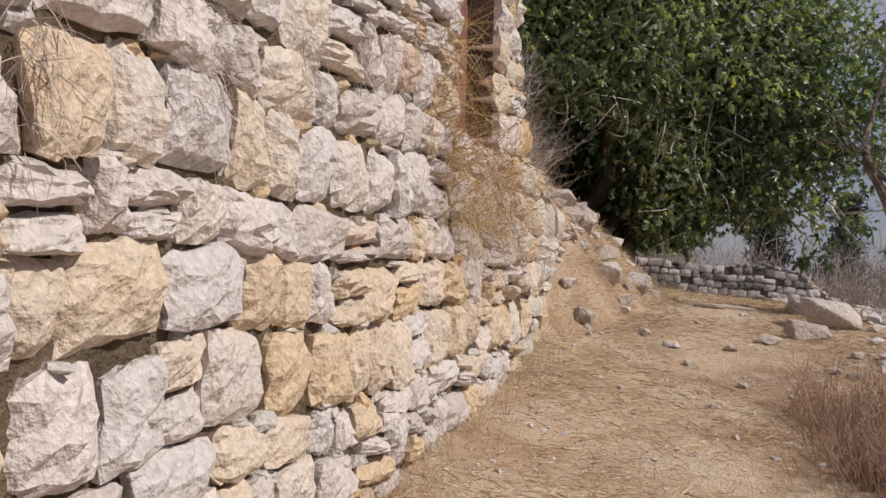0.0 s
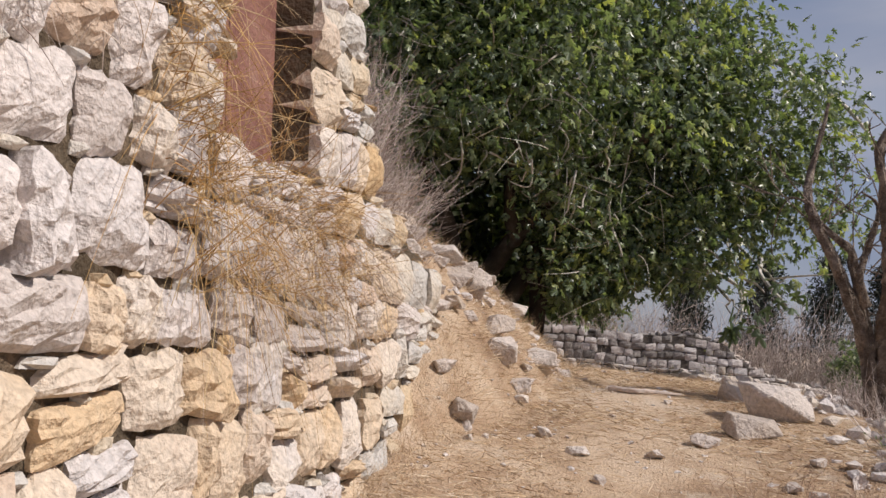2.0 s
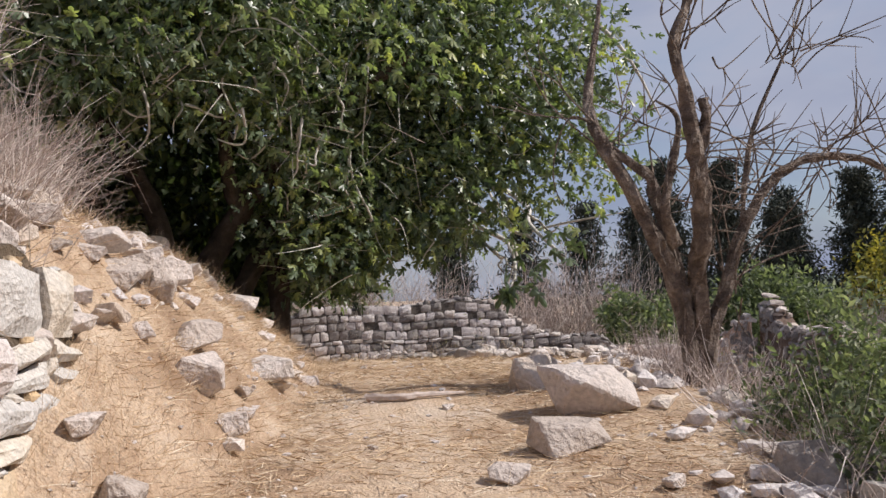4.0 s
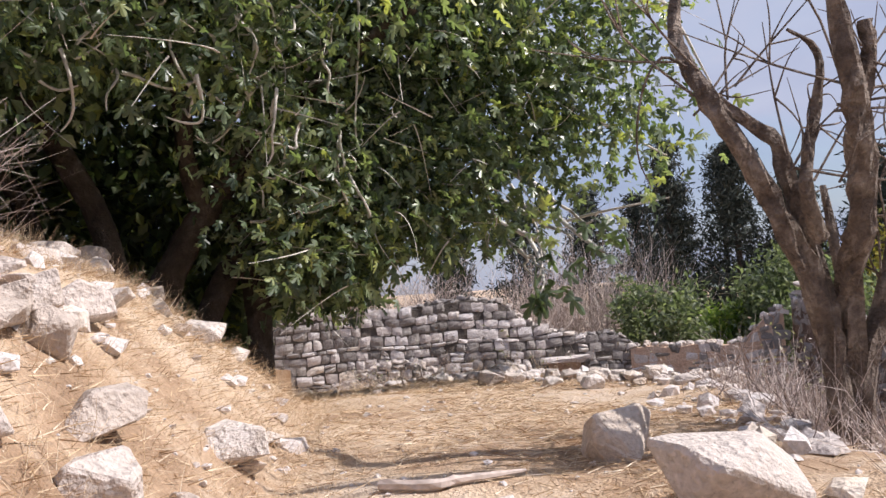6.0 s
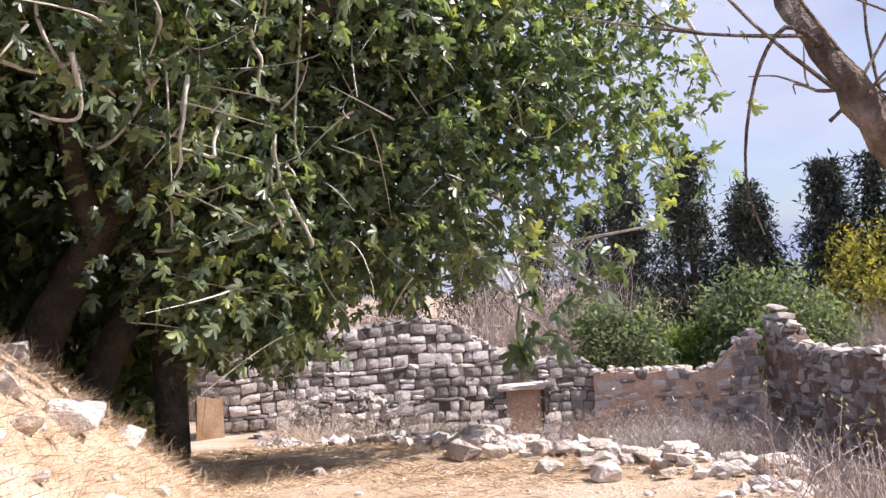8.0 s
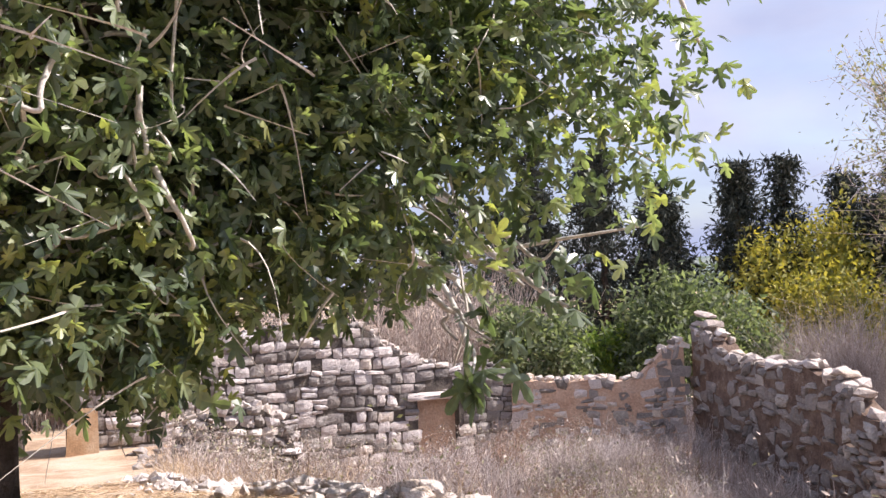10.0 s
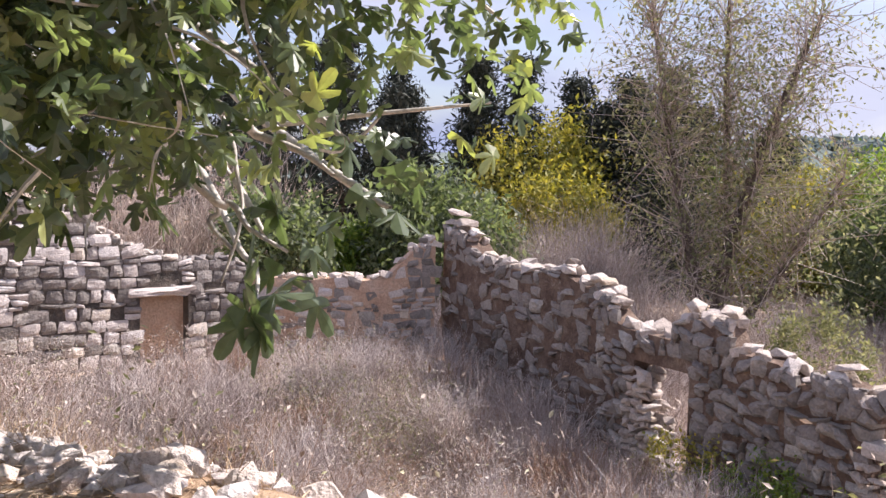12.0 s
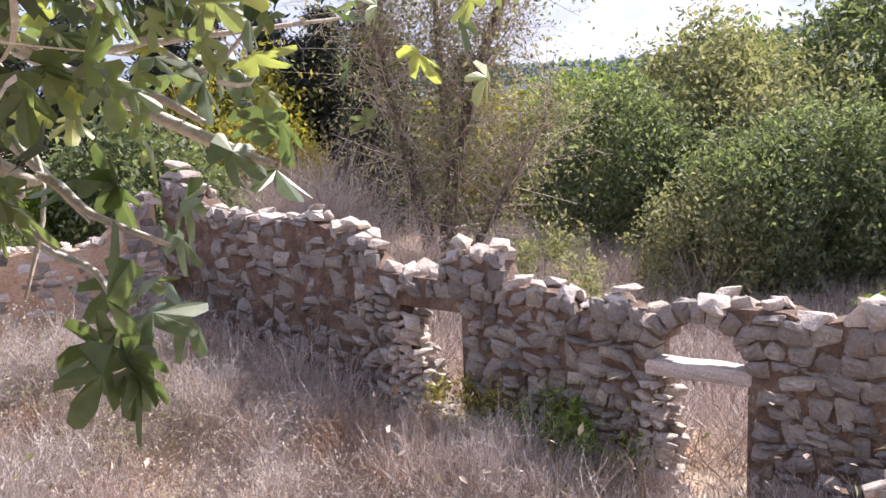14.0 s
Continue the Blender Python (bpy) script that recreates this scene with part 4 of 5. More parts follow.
thin |= (cent[:, 0] > 1.4) & (cent[:, 1] > 18.8) & (rng.random(n) < 0.5)
rad = rad[ok & ~thin]
cent = cent[ok & ~thin]
skin = cent[:, 1] < np.interp(cent[:, 0], [0.3, 1.4, 2.4], [14.6, 15.7, 16.7]) + 1.3
inner = cent[(rad < 0.74) & ~skin]
lobe = np.array([2.8, 17.5, 3.5]) + unit(rng.normal(size=(380, 3))) * rng.uniform(0.2, 1, 380)[:, None] ** 0.45 * np.array([1.9, 0.85, 2.1])
# clumps added overhead, mostly out of view, to shade bank and lower crown
shade_canopy = np.array([1.7, 15.0, 5.1]) + unit(rng.normal(size=(24, 3))) * rng.uniform(0.1, 1, 24)[:, None] ** 0.5 * np.array([2.1, 1.5, 1.0])
upper = np.array([4.4, 17.7, 5.0]) + unit(rng.normal(size=(150, 3))) * rng.uniform(0.2, 1, 150)[:, None] ** 0.45 * np.array([1.5, 1.0, 1.6])
cent = np.concatenate([cent[(rad >= 0.74) | skin], lobe, upper])
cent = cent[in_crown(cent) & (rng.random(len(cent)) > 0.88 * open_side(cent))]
cent = np.concatenate([cent, shade_canopy])
q = (inner[:, None] + rng.normal(size=(len(inner), 20, 3)) * 0.32).reshape(-1, 3)
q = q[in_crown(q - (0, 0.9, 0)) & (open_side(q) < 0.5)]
# leaves added behind the trunks to block light and darken the hollow
under = np.stack([rng.uniform(-3.8, 1.15, 9000), rng.uniform(18.9, 21.0, 9000), rng.uniform(0.3, 3.8, 9000)], -1)
under = under[under[:, 2] > land(under[:, 0], under[:, 1]) + 0.05]
q = np.concatenate([q, under])
part("inner_foliage", mesh_from("inner_foliage", *leaves(q, rng.uniform(0.14, 0.26, len(q)), 0.5, OVAL_LEAF * (1.5, 1, 1), OVAL_FACES), M_FIG), fig)
extra = np.clip(rng.normal(size=(26, 3)), -1.4, 1.4) * (0.6, 0.35, 0.5) + np.array([[4.9, 17.2, 3.6]])
extra2 = np.array([(5.35, 15.8, 3.1), (5.1, 15.8, 3.4), (4.85, 15.7, 2.95), (4.95, 15.9, 3.7), (5.2, 15.9, 2.75), (4.4, 15.6, 2.6), (4.42, 15.62, 2.12), (4.3, 15.9, 2.35), (4.49, 16.11, 2.3), (4.6, 15.9, 2.35), (4.1, 15.9, 1.95), (4.2, 16.3, 2.1), (3.8, 15.9, 2.0), (4.9, 15.7, 2.35), (3.6, 15.7, 2.2), (3.3, 15.6, 2.3)])


def outward(p, k=1.85):
    """Spreads the low eastern boughs out from beneath the crown."""
    return np.array([2.32, 14.83, 2.40]) + k * (np.asarray(p, float) - np.array([2.907, 13.869, 2.125]))


extra2 = outward(extra2)
pl, sz, ot = [], [], []
for c in np.concatenate([cent, extra, extra2]):
    k = int(rng.integers(18, 34)) if len(pl) < len(cent) + 26 else 9
    wide = 0.30 if len(pl) < len(cent) + 26 else 0.24
    q = rng.normal(size=(k, 3)) * wide
    if wide > 0.2:
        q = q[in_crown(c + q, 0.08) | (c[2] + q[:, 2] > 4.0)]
        k = len(q)
    pl.append(c + q)
    ot.append(unit(q) * 0.9)
    sz.append(rng.uniform(0.08, 0.18, k) * (1.0 if wide > 0.28 else 1.3))
crown = part("crown", mesh_from("crown", *leaves(np.concatenate(pl), np.concatenate(sz), 0.55, out=np.concatenate(ot)), M_FIG), fig, "dense dark green lobed fig leaves")
# limbs and hanging pale twigs
pick = rng.permutation(len(cent))[:90]
for i in pick:
    c = cent[i]
    if c[0] > 2.3:
        continue
    hub = hubs[np.argmin(np.linalg.norm(hubs - c, axis=1) + rng.uniform(0, 0.8, len(hubs)))]
    mid = (hub + c) / 2 + rng.normal(size=3) * 0.4 + (0, 0, 0.4)
    tip = c + rng.normal(size=3) * 0.15 + (0, 0, -0.25)
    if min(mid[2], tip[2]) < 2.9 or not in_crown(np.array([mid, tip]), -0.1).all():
        continue
    part("limb", mesh_from("limb", *tube([hub, mid, c + rng.normal(size=3) * 0.12, tip], [0.026, 0.016, 0.009, 0.004], 5, 0.08), M_PALE), fig, "pale grey limb")
front = np.where(cent[:, 1] < 18)[0]
pick = np.concatenate([rng.permutation(len(cent))[:500], front[rng.permutation(len(front))[:500]]])
pick = pick[(cent[pick, 1] > 16.1) | (cent[pick, 0] < 2.2)]
b = cent[pick] + rng.normal(size=(len(pick), 3)) * 0.2
w = unit(rng.normal(size=(len(pick), 3)) * (0.8, 0.8, 0.4) + np.array([0.1, -0.5, -0.35]))
bend = rng.normal(size=(len(pick), 3)) * 0.25 + (0, 0, -0.10)
part("twig_tangle", mesh_from("twig_tangle", *stems(b, w, rng.uniform(0.2, 0.6, len(pick)), bend, rng.uniform(0.006, 0.012, len(pick)), 6), M_PALE), fig, "thin pale hanging twigs")["kind"] = "stuff"
# knobbly hanging twigs that turn up at their ends
near = np.where((cent[:, 1] < 18.0) & (cent[:, 2] < 5.6) & (cent[:, 0] < 2.4))[0]
for i in near[rng.permutation(len(near))[:620]]:
    p = cent[i] + rng.normal(size=3) * 0.15 + (0, -0.12, 0)
    w = unit(rng.normal(size=3) * (0.7, 0.5, 0.3) + (0.1, -0.3, -0.5))
    line = [p]
    for j in range(5):
        w = unit(w + rng.normal(size=3) * 0.42 + (0, 0, -0.15 if j < 3 else 0.55))
        p = p + w * rng.uniform(0.09, 0.18)
        line.append(p)
    low_end = 3.05 if line[-1][0] < 1.2 else 2.5
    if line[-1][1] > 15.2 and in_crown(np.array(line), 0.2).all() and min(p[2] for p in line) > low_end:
        part("twig", mesh_from("twig", *tube(line, [0.018, 0.016, 0.014, 0.012, 0.011, 0.006], 5, 0.12), M_PALE, True), fig, "pale crooked twig")
for pts, radii in (([(2.8, 16.5, 4.6), (3.9, 16.1, 4.4), (4.9, 15.8, 3.8), (5.35, 15.8, 3.1)], [0.05, 0.035, 0.02, 0.006]),
                   ([(3.0, 17.9, 3.6), (4.55, 17.5, 2.7), (4.39, 16.44, 2.3), (4.39, 15.66, 2.08), (4.38, 15.45, 2.0)], [0.045, 0.03, 0.020, 0.014, 0.006]),
                   ([(2.8, 17.6, 3.1), (4.31, 16.9, 2.23), (4.18, 16.14, 2.07), (4.1, 15.67, 1.91)], [0.035, 0.022, 0.015, 0.006]),
                   ([(4.3, 16.8, 2.2), (4.24, 16.4, 2.01), (4.1, 15.86, 1.89), (4.02, 15.59, 1.83), (3.92, 15.36, 1.76)], [0.018, 0.014, 0.011, 0.008, 0.004]),
                   ([(2.8, 16.5, 4.4), (3.6, 15.9, 3.6), (4.2, 15.7, 3.0), (4.9, 15.6, 2.6)], [0.04, 0.025, 0.015, 0.006]),
                   ([(3.8, 16.6, 2.6), (4.02, 15.81, 2.26), (4.08, 15.71, 2.2), (4.16, 15.57, 2.13), (4.18, 15.43, 2.09)], [0.024, 0.017, 0.015, 0.011, 0.006]),
                   ([(3.5, 16.4, 2.7), (3.88, 15.7, 2.1), (3.94, 15.59, 2.01), (3.95, 15.46, 1.94), (3.98, 15.31, 1.9)], [0.020, 0.013, 0.011, 0.008, 0.004]),
                   ([(3.6, 16.5, 2.5), (3.95, 15.76, 2.04), (3.94, 15.65, 1.95), (3.94, 15.55, 1.89)], [0.018, 0.012, 0.009, 0.006]),
                   ([(3.9, 16.5, 2.8), (4.22, 15.81, 2.35), (4.26, 15.73, 2.27), (4.31, 15.64, 2.21), (4.39, 15.53, 2.26)], [0.020, 0.012, 0.010, 0.008, 0.004]),
                   ([(4.05, 16.4, 2.6), (4.11, 15.94, 2.22), (4.11, 15.89, 2.1), (4.09, 15.79, 1.97), (4.01, 15.77, 1.77)], [0.014, 0.008, 0.007, 0.006, 0.004]),
                   ([(4.39, 16.2, 2.25), (4.6, 15.9, 2.3), (4.95, 15.7, 2.34)], [0.012, 0.009, 0.004])):
    pts = [outward(pts[0])] + [outward(p) + rng.normal(size=3) * 0.03 for p in pts[1:-1]] + [outward(pts[-1])]
    part("branch", mesh_from("branch", *tube(pts, [1.7 * x for x in radii], 6, 0.10), M_PALE, True), fig, "pale grey fig branch")
q = np.array([3.92, 15.36, 1.76]) + rng.normal(size=(9, 3)) * 0.02
big = np.concatenate([q, np.array([4.1, 15.5, 1.9]) + rng.normal(size=(8, 3)) * 0.05, np.array([4.4, 15.6, 2.08]) + rng.normal(size=(8, 3)) * 0.07])
for c in outward(big):
    part("leaf", mesh_from("leaf", *leaves(c[None], rng.uniform(0.22, 0.34, 1), 0.7), M_FIG), fig, "large drooping fig leaf")

# ---- dead tree by the path ----
dead = tagged(new("dead_tree"), "leafless dead tree with peeling brown bark", "tree")
for pts, radii in (([(4.72, 12.75, -0.5), (4.66, 12.7, 0.9), (4.58, 12.5, 1.66), (4.51, 12.26, 2.0), (4.44, 12.1, 2.35), (4.36, 12.0, 2.7), (4.3, 12.0, 3.05), (4.23, 12.0, 3.43), (4.36, 12.0, 3.8), (4.42, 12.0, 4.3)], [0.13, 0.10, 0.085, 0.08, 0.075, 0.07, 0.055, 0.045, 0.035, 0.02]),
                   ([(4.62, 12.75, -0.5), (4.55, 12.62, 1.0), (4.40, 12.52, 1.65), (4.24, 12.5, 2.0), (4.04, 12.52, 2.42), (3.87, 12.58, 2.74), (3.83, 12.72, 3.0), (3.9, 13.0, 3.26), (4.01, 13.1, 3.7), (4.1, 13.15, 4.15)], [0.11, 0.085, 0.075, 0.07, 0.062, 0.06, 0.05, 0.04, 0.028, 0.015]),
                   ([(4.5, 12.55, 1.45), (4.34, 12.5, 2.01), (4.27, 12.5, 2.28), (4.2, 12.5, 2.5), (4.03, 12.52, 2.64), (3.88, 12.56, 2.76)], [0.06, 0.055, 0.05, 0.045, 0.04, 0.04]),
                   ([(4.78, 12.8, -0.5), (4.72, 12.65, 1.05), (4.85, 12.6, 1.55), (5.03, 12.6, 2.05), (5.27, 12.6, 2.43), (5.57, 12.6, 2.63), (5.91, 12.6, 2.68), (6.25, 12.6, 2.63), (6.7, 12.6, 2.35)], [0.10, 0.07, 0.055, 0.05, 0.045, 0.04, 0.035, 0.025, 0.01]),
                   ([(4.36, 12.4, 1.95), (4.24, 12.3, 2.2), (4.27, 12.3, 2.4), (4.34, 12.3, 2.67), (4.37, 12.3, 2.95), (4.2, 12.3, 3.07)], [0.05, 0.04, 0.035, 0.03, 0.02, 0.008]),
                   ([(4.4, 12.05, 2.6), (4.46, 12.0, 2.85), (4.44, 12.0, 3.03)], [0.05, 0.045, 0.04]),
                   ([(5.03, 12.6, 2.05), (5.12, 12.6, 2.7), (5.25, 12.6, 3.08), (5.57, 12.6, 3.7), (5.73, 12.6, 4.13)], [0.03, 0.022, 0.018, 0.012, 0.005]),
                   ([(4.75, 12.7, 0.8), (4.82, 12.9, 1.6), (4.8, 13.0, 2.3)], [0.05, 0.04, 0.02]),
                   ([(3.83, 12.68, 2.95), (3.62, 12.6, 3.0), (3.5, 12.62, 2.82), (3.46, 12.65, 2.5), (3.55, 12.7, 2.3)], [0.011, 0.009, 0.007, 0.006, 0.003]),
                   ([(4.36, 12.0, 3.75), (4.55, 12.0, 4.15), (4.95, 12.0, 4.1)], [0.03, 0.022, 0.01])):
    pts = [(x - 0.23, y - 0.2, z + 0.05) for x, y, z in pts]
    part("limb", mesh_from("limb", *tube(pts, [0.92 * x for x in radii], 10, 0.2), M_DEADBARK, False), dead)
for hub, count in (((4.9, 12.6, 1.6), 8), ((5.2, 12.6, 2.4), 14), ((3.87, 12.6, 2.75), 8), ((4.4, 12.05, 2.7), 8), ((5.9, 12.6, 2.68), 16), ((4.3, 12.0, 3.4), 6), ((5.5, 12.6, 3.5), 12), ((4.25, 12.3, 2.3), 8), ((6.4, 12.6, 2.55), 10)):
    for _ in range(count):
        w = unit(rng.normal(size=3) * (0.8, 0.5, 0.6) + (0.15, 0, 0.5))
        p0 = np.array(hub) + (-0.23, -0.2, 0.05) + rng.normal(size=3) * 0.08
        L = rng.uniform(0.35, 1.1)
        p1 = p0 + w * L * 0.5 + rng.normal(size=3) * 0.06
        p2 = p0 + w * L + rng.normal(size=3) * 0.1
        tw = [tube([p0, p1, p2], [0.008, 0.006, 0.0025], 4, 0.1)]
        for _ in range(2):
            w2 = unit(w + rng.normal(size=3) * 0.7)
            tw.append(tube([p1, p1 + w2 * L * 0.25, p1 + w2 * L * 0.45 + rng.normal(size=3) * 0.05], [0.006, 0.004, 0.002], 4, 0.1))
        part("twig", mesh_from("twig", *joined(tw), M_DEADBARK), dead)



# ---- shrubs and far trees ----
def valley(x, y, k=1.45):
    """The plan of the valley beyond the arch wall, at its true spread."""
    return 2.32 + k * (x - 2.907), 14.83 + k * (y - 13.869)


def shrub(name, label, x, y, r, h, mat, count, size, z=None, stem_mat=M_TWIG, sparse=1.0, shape=OVAL_LEAF, faces=OVAL_FACES, group="", category="shrub", lean=0.0, knots=None):
    """A bush: stems fanning from the ground and leaf clumps with an uneven outline."""
    top = tagged(new(name), label, category, group)
    zz = float(land(x, y)) if z is None else z
    m = max(14, int(count / 34)) if knots is None else knots
    d = unit(rng.normal(size=(m, 3)))
    bumpy = 1 + 0.16 * np.sin(5 * d[:, 0] + x) * np.sin(4 * d[:, 1] + y) + 0.10 * rng.normal(size=m)
    tips = np.array([x, y, zz + h * 0.46]) + d * (rng.uniform(0.35, 1.0, m) ** 0.45 * bumpy)[:, None] * np.array([r, r, h * 0.52])
    tips = tips[tips[:, 2] > zz + 0.04 * h]
    m = len(tips)
    few = rng.permutation(m)[: max(10, m // 5)]
    base = np.array([x, y, zz - 0.1]) + rng.normal(size=(len(few), 3)) * (r * 0.14, r * 0.14, 0)
    way = tips[few] - base
    part("stem_tangle", mesh_from("stem_tangle", *stems(base, unit(way), np.linalg.norm(way, axis=1) * 0.95, rng.normal(size=(len(few), 3)) * 0.08 * h, np.full(len(few), 0.005 * h + 0.003), 4), stem_mat), top)["kind"] = "stuff"
    if count:
        k = max(3, int(count * 1.5) // m)
        pl = (tips[:, None] + rng.normal(size=(m, k, 3)) * np.array([r, r, h * 0.6]) * 0.10 * sparse).reshape(-1, 3)
        part("foliage", mesh_from("foliage", *leaves(pl, rng.uniform(0.6, 1.4, len(pl)) * size * 1.35, -0.2, shape, faces), mat), top)
    return top


def twiggy(name, label, x, y, r, h, count, mat=M_TWIG, z=None, width=0.006, group="", sub=3):
    """A leafless shrub of many forking dry stems."""
    zz = float(land(x, y)) if z is None else z
    base = np.array([x, y, zz - 0.05]) + rng.normal(size=(count, 3)) * (r * 0.25, r * 0.25, 0)
    way = unit(rng.normal(size=(count, 3)) * (0.55 * r / h, 0.55 * r / h, 0.2) + (0, 0, 1.0))
    length = rng.uniform(0.5, 1.05, count) * h
    bend = rng.normal(size=(count, 3)) * 0.13 * h
    top = tagged(new(name), label, "shrub", group)
    part("stem_tangle", mesh_from("stem_tangle", *stems(base, way, length, bend, np.full(count, width), 4), mat), top)["kind"] = "stuff"
    sets = []
    for _ in range(sub):
        s = rng.uniform(0.35, 0.9, count)[:, None]
        b = base + way * length[:, None] * s + bend * s**2
        w = unit(way + rng.normal(size=(count, 3)) * 0.75)
        sets.append(stems(b, w, length * rng.uniform(0.2, 0.5, count), rng.normal(size=(count, 3)) * 0.06 * h, np.full(count, width * 0.6), 3))
    part("twig_tangle", mesh_from("twig_tangle", *joined(sets), mat), top)["kind"] = "stuff"
    return top


def conifer(x, y, z, height, radius, seed, label, count=4200):
    """A dark conifer: trunk and whorls of drooping sprays."""
    r = np.random.default_rng(seed)
    top = tagged(new("conifer"), label, "tree", "conifer row")
    part("trunk", mesh_from("trunk", *tube([(x, y, z - 0.3), (x, y, z + height * 0.5), (x, y, z + height * 0.97)], [0.22, 0.14, 0.03], 6), M_BARK), top)
    m = count // 26
    tier = r.integers(0, 15, m)
    t = np.clip((tier + 0.6) / 15 + r.normal(0, 0.012, m), 0.04, 0.995)
    wide = r.uniform(0.65, 1.2, 15)[tier]
    a = r.uniform(0, 6.28, m)
    reach = radius * np.minimum(1.04 - t, 0.5 + 0.8 * t) * wide * r.uniform(0.3, 1.15, m) + 0.08
    c = np.stack([x + np.cos(a) * reach, y + np.sin(a) * reach, z + t * height - reach * 0.18], -1)
    pl = (c[:, None] + r.normal(size=(m, 26, 3)) * (0.34, 0.34, 0.16)).reshape(-1, 3)
    sz = r.uniform(0.22, 0.5, len(pl))
    part("foliage", mesh_from("foliage", *leaves(pl, sz, 0.2, OVAL_LEAF * (0.6, 1, 1), OVAL_FACES), M_DARKLEAF), top)


CON = "tall dark green cypress in a row behind the ruin"
for k, (x, y, h, r) in enumerate(((24.2, 62, 8.9, 2.6), (26, 60.1, 9.4, 2.4), (28, 58.2, 10.9, 2.3), (30.6, 55.2, 9.2, 2.8), (33.4, 52.1, 9.5, 2.6), (20.5, 60.5, 9.0, 2.6), (22.5, 53.6, 10.4, 1.9), (25.5, 52.2, 10.2, 1.8), (27.9, 50.8, 7.8, 2.4), (31.2, 49.3, 9.1, 2.0),
                                  (33.2, 48.4, 9.4, 1.9), (35.6, 47.1, 8.6, 1.5), (34.8, 44.5, 7.4, 0.9), (35.6, 43.8, 8.7, 1.0), (34.3, 40.1, 9.0, 1.7), (38.4, 45.8, 8.5, 1.6), (16.5, 60, 8.4, 2.4), (29.5, 53.5, 8.0, 2.6), (37.4, 42.5, 7.6, 1.6), (40.5, 43.5, 7.6, 2.2), (12.5, 62, 7.5, 2.2), (42.5, 40.5, 7, 2.5))):
    conifer(x, y, float(land(x, y)), h + 0.6, r * 1.25, 300 + k, CON, 6400)
LEN = "rounded dark green lentisk bush behind the ruined wall"
shrub("green_bush", LEN, 13.9, 36.4, 1.7, 3.4, M_BUSH, 5200, 0.16, category="bush", group="bushes behind the ruin")
shrub("green_bush", LEN, 18.8, 36.0, 2.6, 4.3, M_BUSH, 9000, 0.17, category="bush", group="bushes behind the ruin")
shrub("green_bush", LEN, 16.6, 37.5, 1.4, 2.6, M_FRESH, 3000, 0.15, category="bush", group="bushes behind the ruin")
for x, y, h in ((6.8, 38.6, 4.4), (4.0, 39.0, 4.2), (1.2, 39.4, 4.0)):
    twiggy("dry_shrub", "grey leafless shrub behind the house wall", x, y, 2.2, h, 260, width=0.014)
shrub("green_bush", LEN, -1.5, 39.5, 2.6, 4.0, M_BUSH, 5200, 0.17, category="bush", group="bushes behind the ruin")
shrub("green_bush", LEN, 2.6, 42.0, 2.8, 4.6, M_BUSH, 5200, 0.17, category="bush", group="bushes behind the ruin")
twiggy("dry_shrub", "grey leafless shrub behind the house wall", 12.4, 39.5, 2.2, 5.0, 260, width=0.014)
twiggy("dry_shrub", "grey leafless shrub behind the house wall", 10.0, 38.5, 2.2, 4.2, 240, width=0.014)
twiggy("dry_shrub", "grey leafless shrub behind the house wall", 15.2, 40.5, 2.2, 4.4, 200, width=0.014)
shrub("yellow_bush", "yellowing leafy bush behind the courtyard wall", *valley(24.0, 35.8), 3.7, 6.9, M_YELLOW, 9500, 0.21, category="bush", sparse=1.2)
shrub("yellow_bush", "yellowing leafy bush behind the courtyard wall", *valley(22.6, 33.5), 2.6, 5.0, M_YELLOW, 4600, 0.19, category="bush", sparse=1.3)
shrub("yellow_bush", "yellow-green leafy bush behind the courtyard wall", *valley(27.5, 34.6), 3.19, 7.35, M_FRESH, 5880, 0.21, category="bush", sparse=1.2)
for x, y, r, h in ((15.0, 24.6, 1.1, 3.2), (16.0, 26.4, 1.5, 3.4), (14.6, 22.8, 0.9, 2.2), (17.6, 28.0, 1.4, 3.2)):
    twiggy("dry_shrub", "pinkish grey leafless shrub behind the courtyard wall", *valley(x, y), 1.5 * r, 1.05 * h, 420, width=0.009, sub=5)
# the tall sparse tree behind the wall
olive = tagged(new("sparse_tree"), "tall sparse tree with thin grey-green foliage", "tree")
oz = float(land(17.0, 23.5))


def grown(p):
    """Its limbs at full size, standing in the valley."""
    p = np.asarray(p, float) - (17.0, 23.5, oz)
    bx, by = valley(17.0, 23.5)
    return 1.45 * p + (bx, by, float(land(bx, by)))


for pts, radii in (([(17.0, 23.5, oz - 0.2), (17.0, 23.5, oz + 1.6), (17.4, 23.3, oz + 3.4), (17.9, 22.9, oz + 5.2), (18.3, 22.6, oz + 6.4)], [0.17, 0.14, 0.10, 0.06, 0.02]),
                   ([(16.9, 23.6, oz), (16.7, 23.9, oz + 2.0), (16.6, 24.4, oz + 4.0), (16.4, 24.8, oz + 6.6)], [0.13, 0.11, 0.07, 0.02]),
                   ([(17.1, 23.5, oz + 0.3), (17.6, 23.8, oz + 2.2), (17.5, 23.9, oz + 4.4), (17.4, 23.9, oz + 7.0)], [0.11, 0.09, 0.06, 0.02]),
                   ([(17.0, 23.4, oz + 0.5), (17.9, 22.8, oz + 2.0), (18.6, 22.2, oz + 3.6)], [0.09, 0.06, 0.02])):
    part("trunk", mesh_from("trunk", *tube(grown(pts), [1.45 * x for x in radii], 7), M_DEADBARK), olive)
m = 1300
